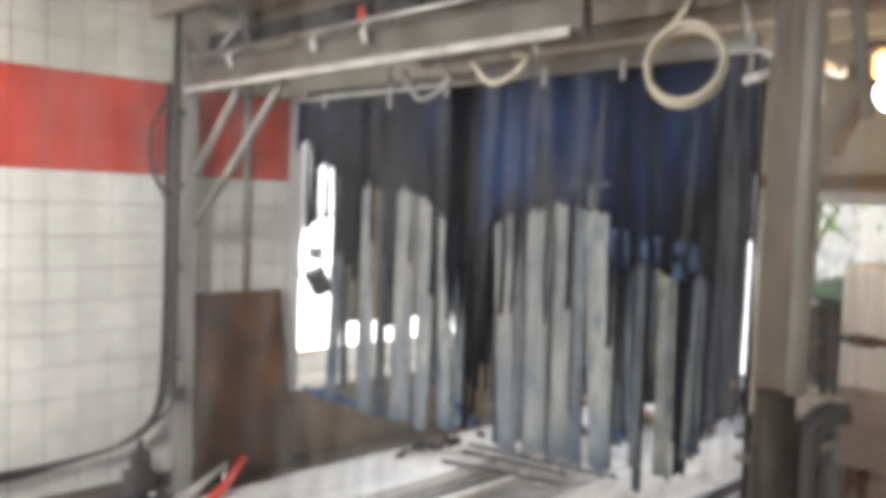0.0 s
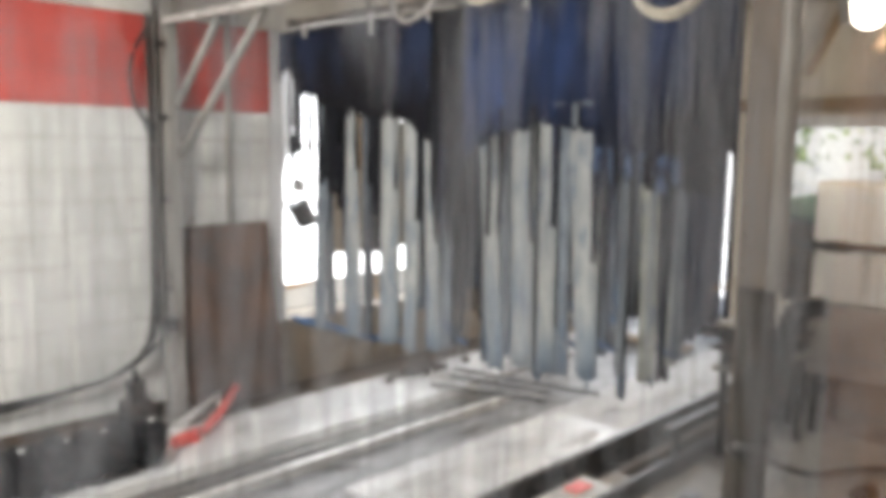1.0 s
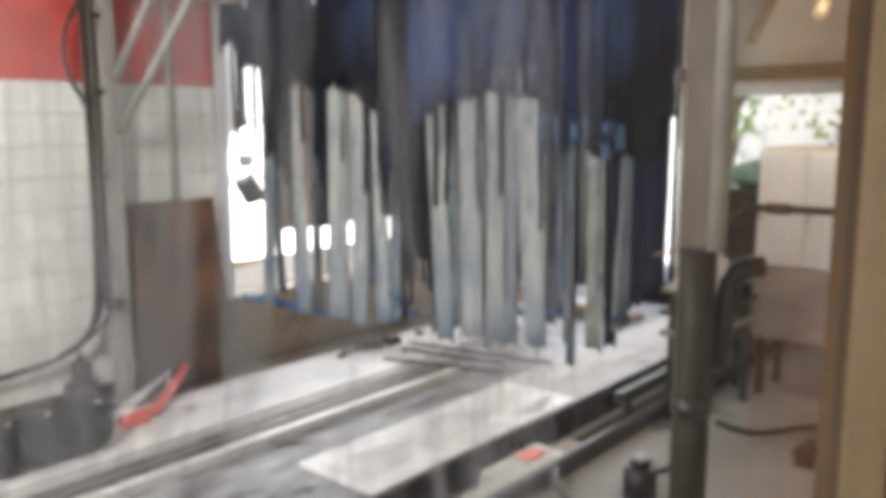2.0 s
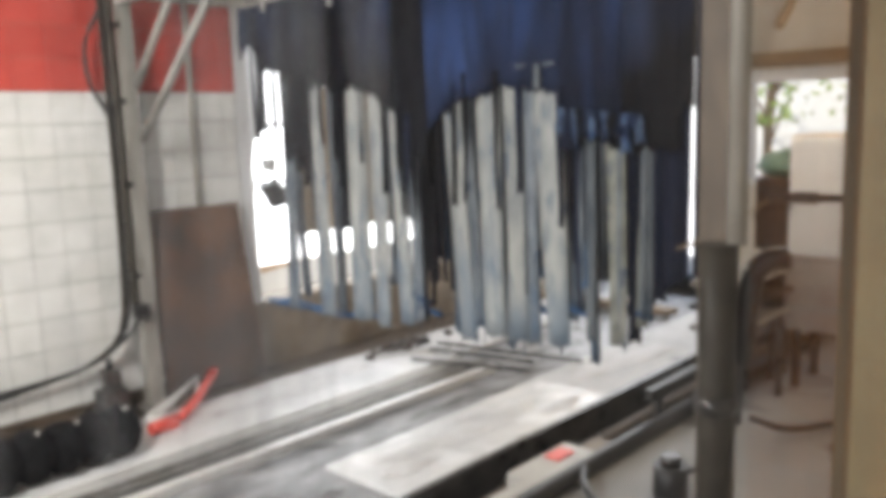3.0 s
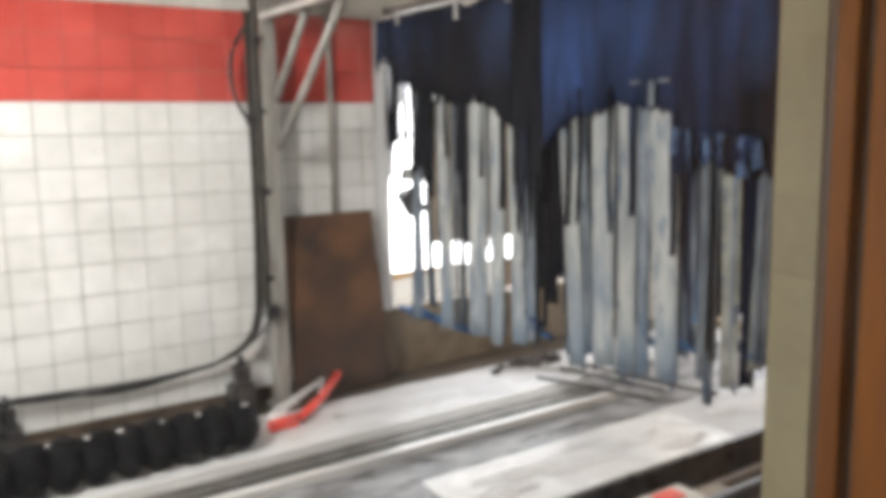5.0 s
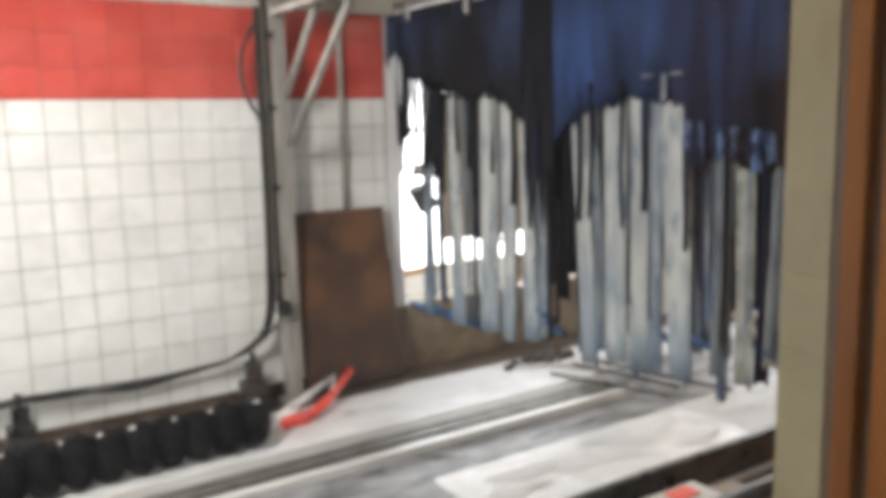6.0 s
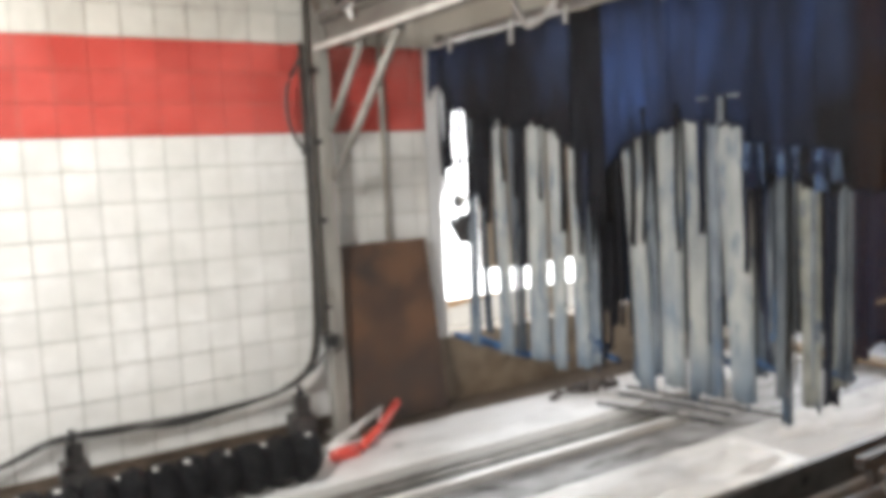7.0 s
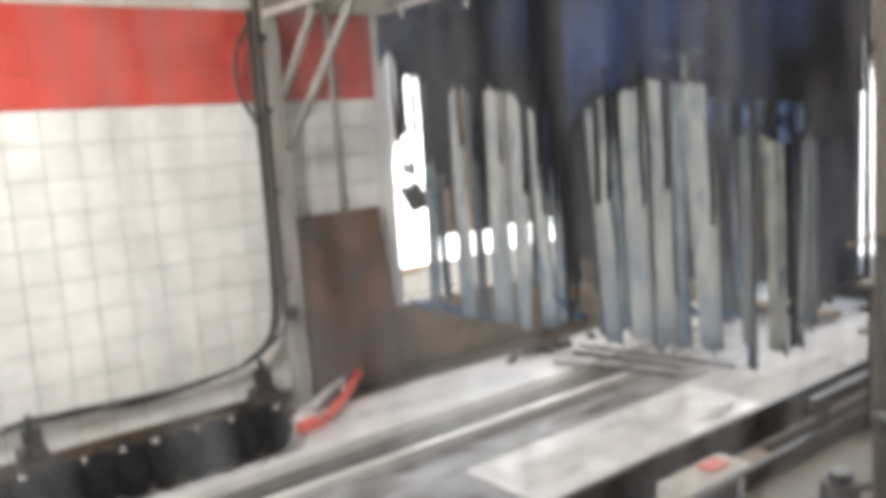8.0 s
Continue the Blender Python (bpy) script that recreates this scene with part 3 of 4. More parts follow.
def gantry():
    g = thing("wash_gantry", (XA, 4.8, 0), "galvanised steel gantry spanning the wash bay with diagonal braces", "gantry")
    p = B()
    box(p, XA - 0.09, XA + 0.01, 4.765, 4.775, 0, 3.28)
    box(p, XA - 0.09, XA - 0.08, 4.775, 4.86, 0, 3.28)
    box(p, XA, XA + 0.01, 4.775, 4.86, 0, 3.28)
    part("post", p, M_POST, g, "grimy grey steel channel post")
    for z in (0.9, 1.5, 2.03, 2.5):
        part("clip", box(B(), XA - 0.16, XA - 0.078, 4.755, 4.764, z, z + 0.03, 0.002), M_DKSTEEL, g, "dark cable clip")
    part("base_plate", box(B(), XA - 0.13, XA + 0.05, 4.72, 4.9, -0.012, 0.012), M_STEEL, g)
    b = B()
    box(b, XA - 0.02, XA + 0.02, 1.68, 4.76, 2.66, 2.83)
    box(b, XA - 0.085, XA - 0.02, 1.68, 4.76, 2.655, 2.672, 0.003)
    box(b, XA - 0.06, XA - 0.02, 1.68, 4.76, 2.822, 2.834, 0.003)
    part("beam", b, M_BEAM, g, "grey steel channel beam")
    part("lip", box(B(), XA - 0.1, XA - 0.086, 1.68, 4.76, 2.641, 2.681, 0.003), M_STEELP, g, "pale painted beam lip")
    part("upper_beam", box(B(), XA + 0.08, XA + 0.18, 0.87, 4.78, 2.94, 3.04, 0.006), M_DKSTEEL, g, "dark upper beam")
    part("beam_extension", box(B(), XA + 0.02, XA + 0.08, 0.87, 1.68, 2.7, 2.78, 0.005), M_BRUSTPOST, g)
    for y0, z0, y1, z1, r in ((4.74, 1.8, 3.76, 2.655, 0.027), (4.77, 2.13, 4.24, 2.655, 0.027)):
        part("brace", rod(B(), [(XA, y0, z0), (XA, y1, z1)], r, 8), M_POST, g)
    for y0, z0, y1, z1 in ((4.6, 2.84, 4.35, 3.12), (4.1, 2.84, 4.4, 3.12), (3.6, 2.84, 3.85, 2.95), (3.35, 2.84, 3.1, 2.95)):
        part("strut", rod(B(), [(XA, y0, z0), (XA + 0.1, y1, z1)], 0.016, 8), M_STEEL, g)
    for y in (4.2, 3.35, 2.93):
        n = B()
        rod(n, [(XA - 0.08, y, 2.76), (XA - 0.1, y, 2.82)], 0.016, 8)
        rod(n, [(XA - 0.1, y, 2.82), (XA - 0.07, y, 2.86)], 0.009, 8)
        part("nozzle", n, M_WHITEPL, g, "white spray nozzle")
    part("valve", rod(B(), [(XA - 0.05, 3.0, 2.86), (XA - 0.05, 3.0, 2.95)], 0.018, 8), M_REDPL, g, "red valve cap")
    part("supply_pipe", rod(B(), [(XA - 0.07, 1.7, 2.87), (XA - 0.07, 4.7, 2.87)], 0.014, 8), M_STEEL, g)
    # near post: brown steel with a pale conduit, wrapped in black rubber below
    q = thing("near_post", (XA + 0.05, 0.86, 0), "brown stained steel post wrapped in black rubber below", "post")
    part("column", box(B(), XA, XA + 0.1, 0.825, 0.93, 0, 3.28, 0.004), M_BRUSTPOST, q)
    part("conduit", rod(B(), [(XA - 0.02, 0.785, 1.42), (XA - 0.02, 0.785, 3.28)], 0.032, 12), M_PVC, q, "off-white plastic conduit")
    part("conduit", rod(B(), [(XA + 0.1, 0.66, 2.3), (XA + 0.1, 0.72, 2.7), (XA + 0.1, 0.75, 3.28)], 0.02, 10), M_PVC, q, "off-white plastic conduit")
    s = B()
    rod(s, [(XA - 0.03, 0.842, 0.0), (XA - 0.03, 0.842, 1.1), (XA - 0.03, 0.842, 1.42)], 0.062, 14)
    part("rubber_sleeve", s, M_SLEEVE, q, "dark rubber sleeve")
    part("elbow", rod(B(), smooth_path([(XA + 0.06, 0.8, 1.0), (XA + 0.08, 0.77, 1.28), (XA + 0.1, 0.73, 1.35), (XA + 0.14, 0.68, 1.36)]), 0.04, 10), M_BLACK, q, "black hose elbow")
    part("clamp", rod(B(), [(XA - 0.03, 0.842, 0.84), (XA - 0.03, 0.842, 0.9)], 0.073, 14), M_DKSTEEL, q)


def hoses():
    pts = [(XA, 1.245 + 0.15 * math.sin(a), 2.516 + 0.135 * math.cos(a)) for a in [k * 2 * math.pi / 28 for k in range(28)]]
    h = thing("hose_coil", (XA, 1.245, 2.65), "cream coiled air hose hanging from the gantry", "hose")
    part("coil", rod(B(), pts, 0.013, 8, True), M_HOSE, h)
    part("coil", rod(B(), [(x + 0.03, y + 0.012, z - 0.015) for x, y, z in pts], 0.012, 8, True), M_HOSE, h)
    part("lead", rod(B(), smooth_path([(XA, 1.36, 2.6), (XA, 1.25, 2.7), (XA + 0.02, 1.2, 2.85), (XA + 0.1, 1.17, 2.95)]), 0.012, 8), M_HOSE, h)
    for j, (y, z) in enumerate(((2.62, 2.56), (2.15, 2.6))):
        k = thing("hose_loop", (XA + 0.1, y, z), "grey hose loop under the gantry beam", "hose", "hose loops")
        part("tube", rod(B(), smooth_path([(XA + 0.1, y + 0.22, 2.64), (XA + 0.1, y + 0.12, z - 0.06), (XA + 0.1, y, z - 0.05), (XA + 0.1, y - 0.1, z + 0.02), (XA + 0.1, y - 0.02, 2.65)]), 0.015, 8), M_HOSE if j else M_STEEL, k)
    a = thing("air_gun", (XA, 0.98, 2.42), "white nozzle on a thin hanging hose", "nozzle")
    part("lead", rod(B(), smooth_path([(XA, 1.06, 2.75), (XA, 1.0, 2.6), (XA, 1.0, 2.45)]), 0.008, 8), M_STEEL, a)
    part("tip", rod(B(), [(XA, 1.02, 2.43), (XA, 0.93, 2.45)], 0.016, 8), M_WHITEPL, a)


def felt(y0t, y1t, y0b, y1b, x, zt, zb, rng, thick=0.008):
    """A hanging felt strip, gently waved."""
    bm = B()
    nz, ny = 14, 3
    ph, am = rng.uniform(0, 6), rng.uniform(0.004, 0.016)
    ph2 = rng.uniform(0, 6)
    tw = rng.uniform(-0.05, 0.05)
    grid = []
    for s in (0, 1):
        g = []
        for i in range(nz + 1):
            f = i / nz
            z = zt + (zb - zt) * f
            a, b = y0t + (y0b - y0t) * f, y1t + (y1b - y1t) * f
            row = []
            for j in range(ny + 1):
                u = j / ny
                y = a + (b - a) * u + 0.006 * f * math.sin(5 * f + ph2)
                xx = x + s * thick + am * f * math.sin(4.5 * f + ph) + tw * (u - 0.5) * f + 0.006 * math.sin(u * 3.14 + ph2)
                zz = z + (0.012 * math.sin(7 * u + ph) if i == nz else 0)
                row.append(bm.verts.new((xx, y, zz)))
            g.append(row)
        grid.append(g)
    f0, f1 = grid
    for i in range(nz):
        for j in range(ny):
            bm.faces.new((f0[i][j], f0[i][j + 1], f0[i + 1][j + 1], f0[i + 1][j])).smooth = True
            bm.faces.new((f1[i][j], f1[i + 1][j], f1[i + 1][j + 1], f1[i][j + 1])).smooth = True
        for j in (0, ny):
            bm.faces.new((f0[i][j], f0[i + 1][j], f1[i + 1][j], f1[i][j]))
    for i in (0, nz):
        for j in range(ny):
            bm.faces.new((f0[i][j], f0[i][j + 1], f1[i][j + 1], f1[i][j]))
    return bm


XC = 3.84                      # front of the mitter curtain


def curtain():
    c = thing("mitter_curtain", (XC + 0.4, 2.95, 2.72), "mitter curtain of navy and grey felt strips hanging from its frame", "wash curtain")
    rng = random.Random(11)
    fr = B()
    for y in (1.34, 4.5):
        box(fr, XC - 0.02, XC + 0.95, y - 0.03, y + 0.03, 2.68, 2.74, 0.005)
    for x in (XC + 0.02, XC + 0.45, XC + 0.9):
        box(fr, x, x + 0.05, 1.3, 4.54, 2.69, 2.74, 0.005)
    part("hanger_frame", fr, M_STEEL, c, "steel hanger frame")
    for y in (1.6, 2.9, 4.2):
        part("hanger", rod(B(), [(XC + 0.45, y, 2.72), (XC + 0.45, y, 3.3)], 0.02, 8), M_STEEL, c)
    # White tags stand in for glints and light showing between the skirts.
    for y, z in ((3.626, 2.56), (3.13, 2.6), (4.3, 2.6), (2.42, 2.6), (1.95, 2.6)):
        part("tie", box(B(), XC - 0.045, XC - 0.03, y - 0.012, y + 0.012, z, 2.7, 0.003), M_WHITEPL, c, "white tag standing in for a bright glint")
    # grey and blue-grey strips: top edges, bottom edges, foot height
    G, N, Q, O, K, U, D, F = M_GREY, M_NAVY, M_BLUEGREY, M_OLIVE, M_BLKFELT, M_BLUE, M_DEEP, M_BLUEFOOT
    front = ((4.26, 4.15, 4.28, 4.15, 0.6, Q), (3.91, 3.81, 3.93, 3.82, 0.6, G), (3.79, 3.68, 3.79, 3.7, 0.62, Q), (3.6, 3.44, 3.58, 3.44, 0.62, G),
             (3.41, 3.235, 3.38, 3.24, 0.63, G), (3.22, 3.11, 3.17, 3.08, 0.64, G), (3.09, 3.0, 3.05, 2.98, 0.66, Q),
             (2.83, 2.68, 2.69, 2.575, 0.66, G), (2.675, 2.6, 2.6, 2.53, 0.7, Q), (2.58, 2.395, 2.507, 2.373, 0.69, G), (2.36, 2.25, 2.327, 2.22, 0.7, G),
             (2.24, 2.17, 2.2, 2.13, 0.72, Q), (2.215, 2.005, 2.075, 1.96, 0.69, G), (1.886, 1.825, 1.856, 1.794, 0.78, Q), (1.785, 1.655, 1.74, 1.63, 0.76, O),
             (1.61, 1.57, 1.61, 1.575, 0.8, N), (1.56, 1.53, 1.555, 1.525, 0.92, Q), (1.5, 1.455, 1.5, 1.465, 1.0, N), (1.464, 1.408, 1.46, 1.405, 1.04, N), (1.415, 1.355, 1.41, 1.35, 1.06, N), (1.35, 1.318, 1.348, 1.315, 1.1, N), (1.302, 1.288, 1.306, 1.292, 1.15, N))
    for a, b, d, e, zb, m in front:
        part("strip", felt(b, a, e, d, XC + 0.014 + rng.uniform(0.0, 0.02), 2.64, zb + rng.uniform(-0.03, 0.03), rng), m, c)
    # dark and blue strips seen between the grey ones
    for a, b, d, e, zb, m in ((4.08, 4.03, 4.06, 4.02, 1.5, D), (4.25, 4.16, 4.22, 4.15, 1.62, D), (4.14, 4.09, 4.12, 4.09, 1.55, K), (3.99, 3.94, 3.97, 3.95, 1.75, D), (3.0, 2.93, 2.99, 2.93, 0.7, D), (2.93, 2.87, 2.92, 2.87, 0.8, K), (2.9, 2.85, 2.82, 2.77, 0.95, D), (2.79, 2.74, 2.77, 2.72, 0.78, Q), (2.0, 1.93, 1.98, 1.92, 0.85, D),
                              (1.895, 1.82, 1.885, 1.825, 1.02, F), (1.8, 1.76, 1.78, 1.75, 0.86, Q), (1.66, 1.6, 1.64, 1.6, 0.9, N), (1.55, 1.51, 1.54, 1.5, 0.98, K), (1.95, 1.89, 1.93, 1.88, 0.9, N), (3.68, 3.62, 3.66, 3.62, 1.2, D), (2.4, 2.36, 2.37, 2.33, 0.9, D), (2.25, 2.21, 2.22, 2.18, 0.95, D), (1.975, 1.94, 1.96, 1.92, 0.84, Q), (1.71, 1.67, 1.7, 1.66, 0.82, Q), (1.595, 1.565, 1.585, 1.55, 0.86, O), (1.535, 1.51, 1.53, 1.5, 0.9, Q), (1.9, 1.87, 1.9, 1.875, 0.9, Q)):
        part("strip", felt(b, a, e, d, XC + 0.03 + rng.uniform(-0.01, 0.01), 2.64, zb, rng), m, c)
    # frayed strands at the far edge, with daylight between them
    for k in range(13):
        y = 4.53 - k * 0.046 + rng.uniform(-0.008, 0.008)
        w = rng.uniform(0.02, 0.032)
        part("strand", felt(y - 1.2 * w, y, y - 0.9 * w + rng.uniform(-0.02, 0.002), y - 0.15 * w + rng.uniform(-0.01, 0.002), XC - 0.01 + 0.003 * k, 2.6, (1.75, 1.62, 1.8, 1.55, 1.42, 1.7, 1.5)[k % 7] + rng.uniform(-0.06, 0.06), rng, 0.005), D, c)
    for y, w, zb, m in ((4.44, 0.05, 0.66, U), (4.3, 0.07, 0.64, Q), (4.13, 0.06, 0.64, Q)):
        part("strip", felt(y, y + w, y + 0.02, y + w + 0.02, XC + 0.22, 2.6, zb, rng), m, c)
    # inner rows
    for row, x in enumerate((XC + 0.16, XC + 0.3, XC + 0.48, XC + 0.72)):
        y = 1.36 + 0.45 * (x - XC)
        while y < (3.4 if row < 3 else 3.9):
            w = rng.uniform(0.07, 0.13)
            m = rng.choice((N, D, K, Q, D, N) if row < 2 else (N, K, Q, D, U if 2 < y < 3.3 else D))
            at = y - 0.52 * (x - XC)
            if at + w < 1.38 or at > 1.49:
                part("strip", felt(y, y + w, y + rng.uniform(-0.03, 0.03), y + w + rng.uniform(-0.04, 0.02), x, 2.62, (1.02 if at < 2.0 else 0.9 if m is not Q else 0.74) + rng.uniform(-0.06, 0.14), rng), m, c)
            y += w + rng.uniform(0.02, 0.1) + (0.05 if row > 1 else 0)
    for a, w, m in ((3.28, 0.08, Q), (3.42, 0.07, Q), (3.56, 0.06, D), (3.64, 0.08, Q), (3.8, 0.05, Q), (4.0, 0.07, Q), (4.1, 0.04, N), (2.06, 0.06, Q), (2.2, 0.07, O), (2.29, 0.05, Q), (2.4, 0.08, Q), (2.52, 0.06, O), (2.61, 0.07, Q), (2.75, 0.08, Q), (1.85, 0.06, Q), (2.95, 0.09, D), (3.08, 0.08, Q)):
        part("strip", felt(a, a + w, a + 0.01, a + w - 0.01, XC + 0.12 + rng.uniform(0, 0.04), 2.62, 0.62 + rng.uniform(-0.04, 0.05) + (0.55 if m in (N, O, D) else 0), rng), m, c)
    y = 1.72
    while y < 3.25:
        w = rng.uniform(0.1, 0.15)
        if y - 0.447 > 1.5:
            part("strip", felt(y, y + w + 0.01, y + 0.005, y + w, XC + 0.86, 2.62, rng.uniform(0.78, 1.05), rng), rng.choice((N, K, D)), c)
        y += w
    # blue bands bunched along the foot
    part("foot_band", rod(B(), smooth_path([(XC + 0.3, 4.9, 0.53), (XC + 0.24, 4.6, 0.55), (XC + 0.2, 4.3, 0.57), (XC + 0.16, 4.0, 0.58), (XC + 0.12, 3.75, 0.6)]), 0.024, 8), U, c, "bright blue foot band")
    part("foot_band", rod(B(), smooth_path([(XC + 0.26, 4.7, 0.56), (XC + 0.2, 4.4, 0.6), (XC + 0.18, 4.1, 0.59), (XC + 0.1, 3.6, 0.62), (XC + 0.1, 3.35, 0.66)]), 0.014, 8), F, c, "dark blue foot band")
    for y, z in ((3.02, 0.82), (2.95, 0.76), (2.1, 0.86), (1.95, 0.9), (1.6, 0.93)):
        part("foot_band", rod(B(), smooth_path([(XC + 0.05, y - 0.09, z - 0.02), (XC + 0.04, y, z), (XC + 0.06, y + 0.1, z + 0.03)]), 0.018, 6), U, c, "bright blue foot band")

    # dark skirts over the strips, with the two arched cuts and frayed hems
    def skirt(ya, yb, low, m, fray=0.04):
        bm = B()
        n, nz = max(4, int(abs(yb - ya) / 0.014)), 8
        g = []
        for i in range(n + 1):
            u = i / n
            y = ya + (yb - ya) * u
            zb = low(y) + rng.uniform(-fray, 0.6 * fray)
            xs = XC - 0.02 + 0.006 * math.sin(y * 17) + 0.003 * math.sin(y * 61) + 0.012 * math.sin(math.pi * u)
            g.append([bm.verts.new((xs + 0.01 * (j / nz) * math.sin(y * 13 + 1), y, 2.66 + (zb - 2.66) * j / nz)) for j in range(nz + 1)])
        for i in range(n):
            for j in range(nz):
                bm.faces.new((g[i][j], g[i + 1][j], g[i + 1][j + 1], g[i][j + 1])).smooth = True
        r = bmesh.ops.extrude_face_region(bm, geom=bm.faces[:])
        bmesh.ops.translate(bm, verts=[v for v in r["geom"] if isinstance(v, bmesh.types.BMVert)], vec=(0.012, 0, 0))
        part("skirt", bm, m, c, "navy felt skirt with an arched hem")

    def through_points(points):
        def low(y):
            for (y0, z0), (y1, z1) in zip(points, points[1:]):
                if y1 <= y <= y0:
                    return z0 + (z1 - z0) * (y0 - y) / (y0 - y1)
            return points[-1][1]
        return low

    hem1 = through_points(((4.63, 2.4), (4.45, 2.33), (4.25, 2.25), (4.15, 2.2), (3.98, 2.15), (3.9, 2.1), (3.44, 2.08), (3.28, 2.03), (3.12, 1.9), (3.05, 1.7)))
    hem2 = through_points(((2.9, 1.7), (2.84, 1.83), (2.71, 1.93), (2.58, 1.98), (2.39, 1.99), (2.35, 2.03), (2.23, 2.0), (1.98, 1.98)))
    for y, zt, zb, w, m in ((3.95, 2.2, 1.7, 0.03, K), (3.8, 2.2, 1.45, 0.03, K), (3.66, 2.2, 1.3, 0.04, K), (3.615, 2.2, 1.0, 0.03, K), (3.425, 2.15, 1.3, 0.03, K), (3.225, 2.0, 1.1, 0.035, K), (3.1, 1.95, 0.95, 0.05, K), (3.03, 1.9, 0.8, 0.05, N),
                            (2.68, 2.05, 1.0, 0.03, K), (2.59, 2.1, 1.0, 0.035, K), (2.38, 2.1, 0.95, 0.035, K), (2.235, 2.1, 1.1, 0.035, N), (1.99, 2.0, 0.9, 0.04, N), (2.86, 2.0, 1.2, 0.05, K)):
        part("fringe", felt(y - w / 2, y + w / 2, y - 0.005, y + 0.005, XC - 0.012, zt, zt - 0.62 * (zt - zb), rng, 0.006), D if m is K else m, c)
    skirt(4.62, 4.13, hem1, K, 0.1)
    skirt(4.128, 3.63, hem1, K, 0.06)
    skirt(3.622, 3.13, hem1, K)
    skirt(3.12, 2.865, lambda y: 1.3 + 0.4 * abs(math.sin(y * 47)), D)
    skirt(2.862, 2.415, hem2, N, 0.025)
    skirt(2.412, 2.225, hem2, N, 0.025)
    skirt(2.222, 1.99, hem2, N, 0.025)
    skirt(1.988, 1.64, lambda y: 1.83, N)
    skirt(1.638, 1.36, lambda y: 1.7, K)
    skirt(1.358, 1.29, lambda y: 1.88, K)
    # pale worn mark above the widest strip
    part("worn_mark", box(B(), XC - 0.036, XC - 0.03, 2.17, 2.235, 2.1, 2.116, 0.002), Q, c, "pale worn mark")
    part("worn_mark", box(B(), XC - 0.036, XC - 0.03, 2.085, 2.115, 1.99, 2.112, 0.002), Q, c, "pale worn mark")
    part("worn_mark", box(B(), XC - 0.035, XC - 0.029, 2.0, 2.07, 2.1, 2.116, 0.002), Q, c, "pale worn mark")
    for k in range(13):
        y = 1.99 - k * 0.035
        part("fringe", felt(y - 0.045, y, y - 0.05, y - 0.012, XC - 0.03, 1.9 - 0.004 * k, 1.75 + rng.uniform(-0.07, 0.05), rng, 0.006), (M_BLUETUFT, N, M_BLUETUFT, K, N)[k % 5], c)


def board():
    b = thing("rusty_board", (3.52, 4.9, 0), "rust-brown board leaning against the tiled wall", "board")
    bm = box(B(), 3.18, 3.9, 4.905, 4.93, 0.0, 1.31, 0.004)
    for v in bm.verts:
        if v.co.x > 3.5:
            v.co.x += 0.085 * (1 - v.co.z / 1.31)
        v.co.y -= 0.1 * (1 - v.co.z / 1.31)
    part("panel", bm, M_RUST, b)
    part("batten", rod(B(), [(4.0, 4.86, 0.0), (3.985, 4.9, 0.35), (3.965, 4.95, 0.9)], 0.016, 6), M_GUTTER, b, "brown stained edge angle")


def roller():
    r = thing("wheel_brush", (1.8, 4.16, 0), "black bristle wheel brush lying along the wall", "brush")
    part("shaft", rod(B(), [(0.2, 4.16, 0.15), (2.68, 4.16, 0.15)], 0.03, 10), M_STEEL, r)
    rng = random.Random(5)
    x = 0.3
    while x < 2.58:
        w = 0.165
        bm = B()
        rings, seg = [], 26
        for k, (dx, rr) in enumerate(((-0.01, 0.1), (0.012, 0.128), (0.05, 0.15), (0.1, 0.152), (0.14, 0.136), (w + 0.004, 0.1))):
            rings.append([bm.verts.new((x + dx + rng.uniform(-0.004, 0.004), 4.16 + rr * (1 + rng.uniform(-0.1, 0.05)) * math.cos(a * 6.2832 / seg), 0.15 + rr * (1 + rng.uniform(-0.1, 0.05)) * math.sin(a * 6.2832 / seg))) for a in range(seg)])
        for i in range(5):
            for a in range(seg):
                bm.faces.new((rings[i][a], rings[i][(a + 1) % seg], rings[i + 1][(a + 1) % seg], rings[i + 1][a]))
        bm.faces.new(rings[0])
        bm.faces.new(rings[-1][::-1])
        part("bristle_ring", bm, M_BRISTLE, r)
        x += w
    for k in range(9):
        x = 0.75 + k * 0.22 + rng.uniform(-0.05, 0.05)
        part("foam_fleck", box(B(), x, x + 0.018 + 0.01 * (k % 3), 4.095, 4.115, 0.285, 0.297, 0.004), M_WHITEPL, r, "white foam fleck")
    for x in (1.34, 2.78):
        m = thing("brush_bracket", (x, 4.8, 0), "black steel bracket holding the brush shaft", "bracket", "brush brackets")
        part("foot", box(B(), x - 0.08, x + 0.08, 4.72, 4.88, 0.0, 0.2, 0.008), M_DKSTEEL, m)
        part("head", box(B(), x - 0.045, x + 0.055, 4.74, 4.84, 0.2, 0.33, 0.008), M_DKSTEEL, m)
        part("knob", rod(B(), [(x, 4.79, 0.33), (x, 4.79, 0.4)], 0.022, 10), M_BLACK, m)
    structure("trim_kerb", box(B(), -4.6, 3.0, 4.93, 4.985, -0.012, 0.032, 0.006), M_GUTTER, "brown stained kerb under the tiles", "kerb")


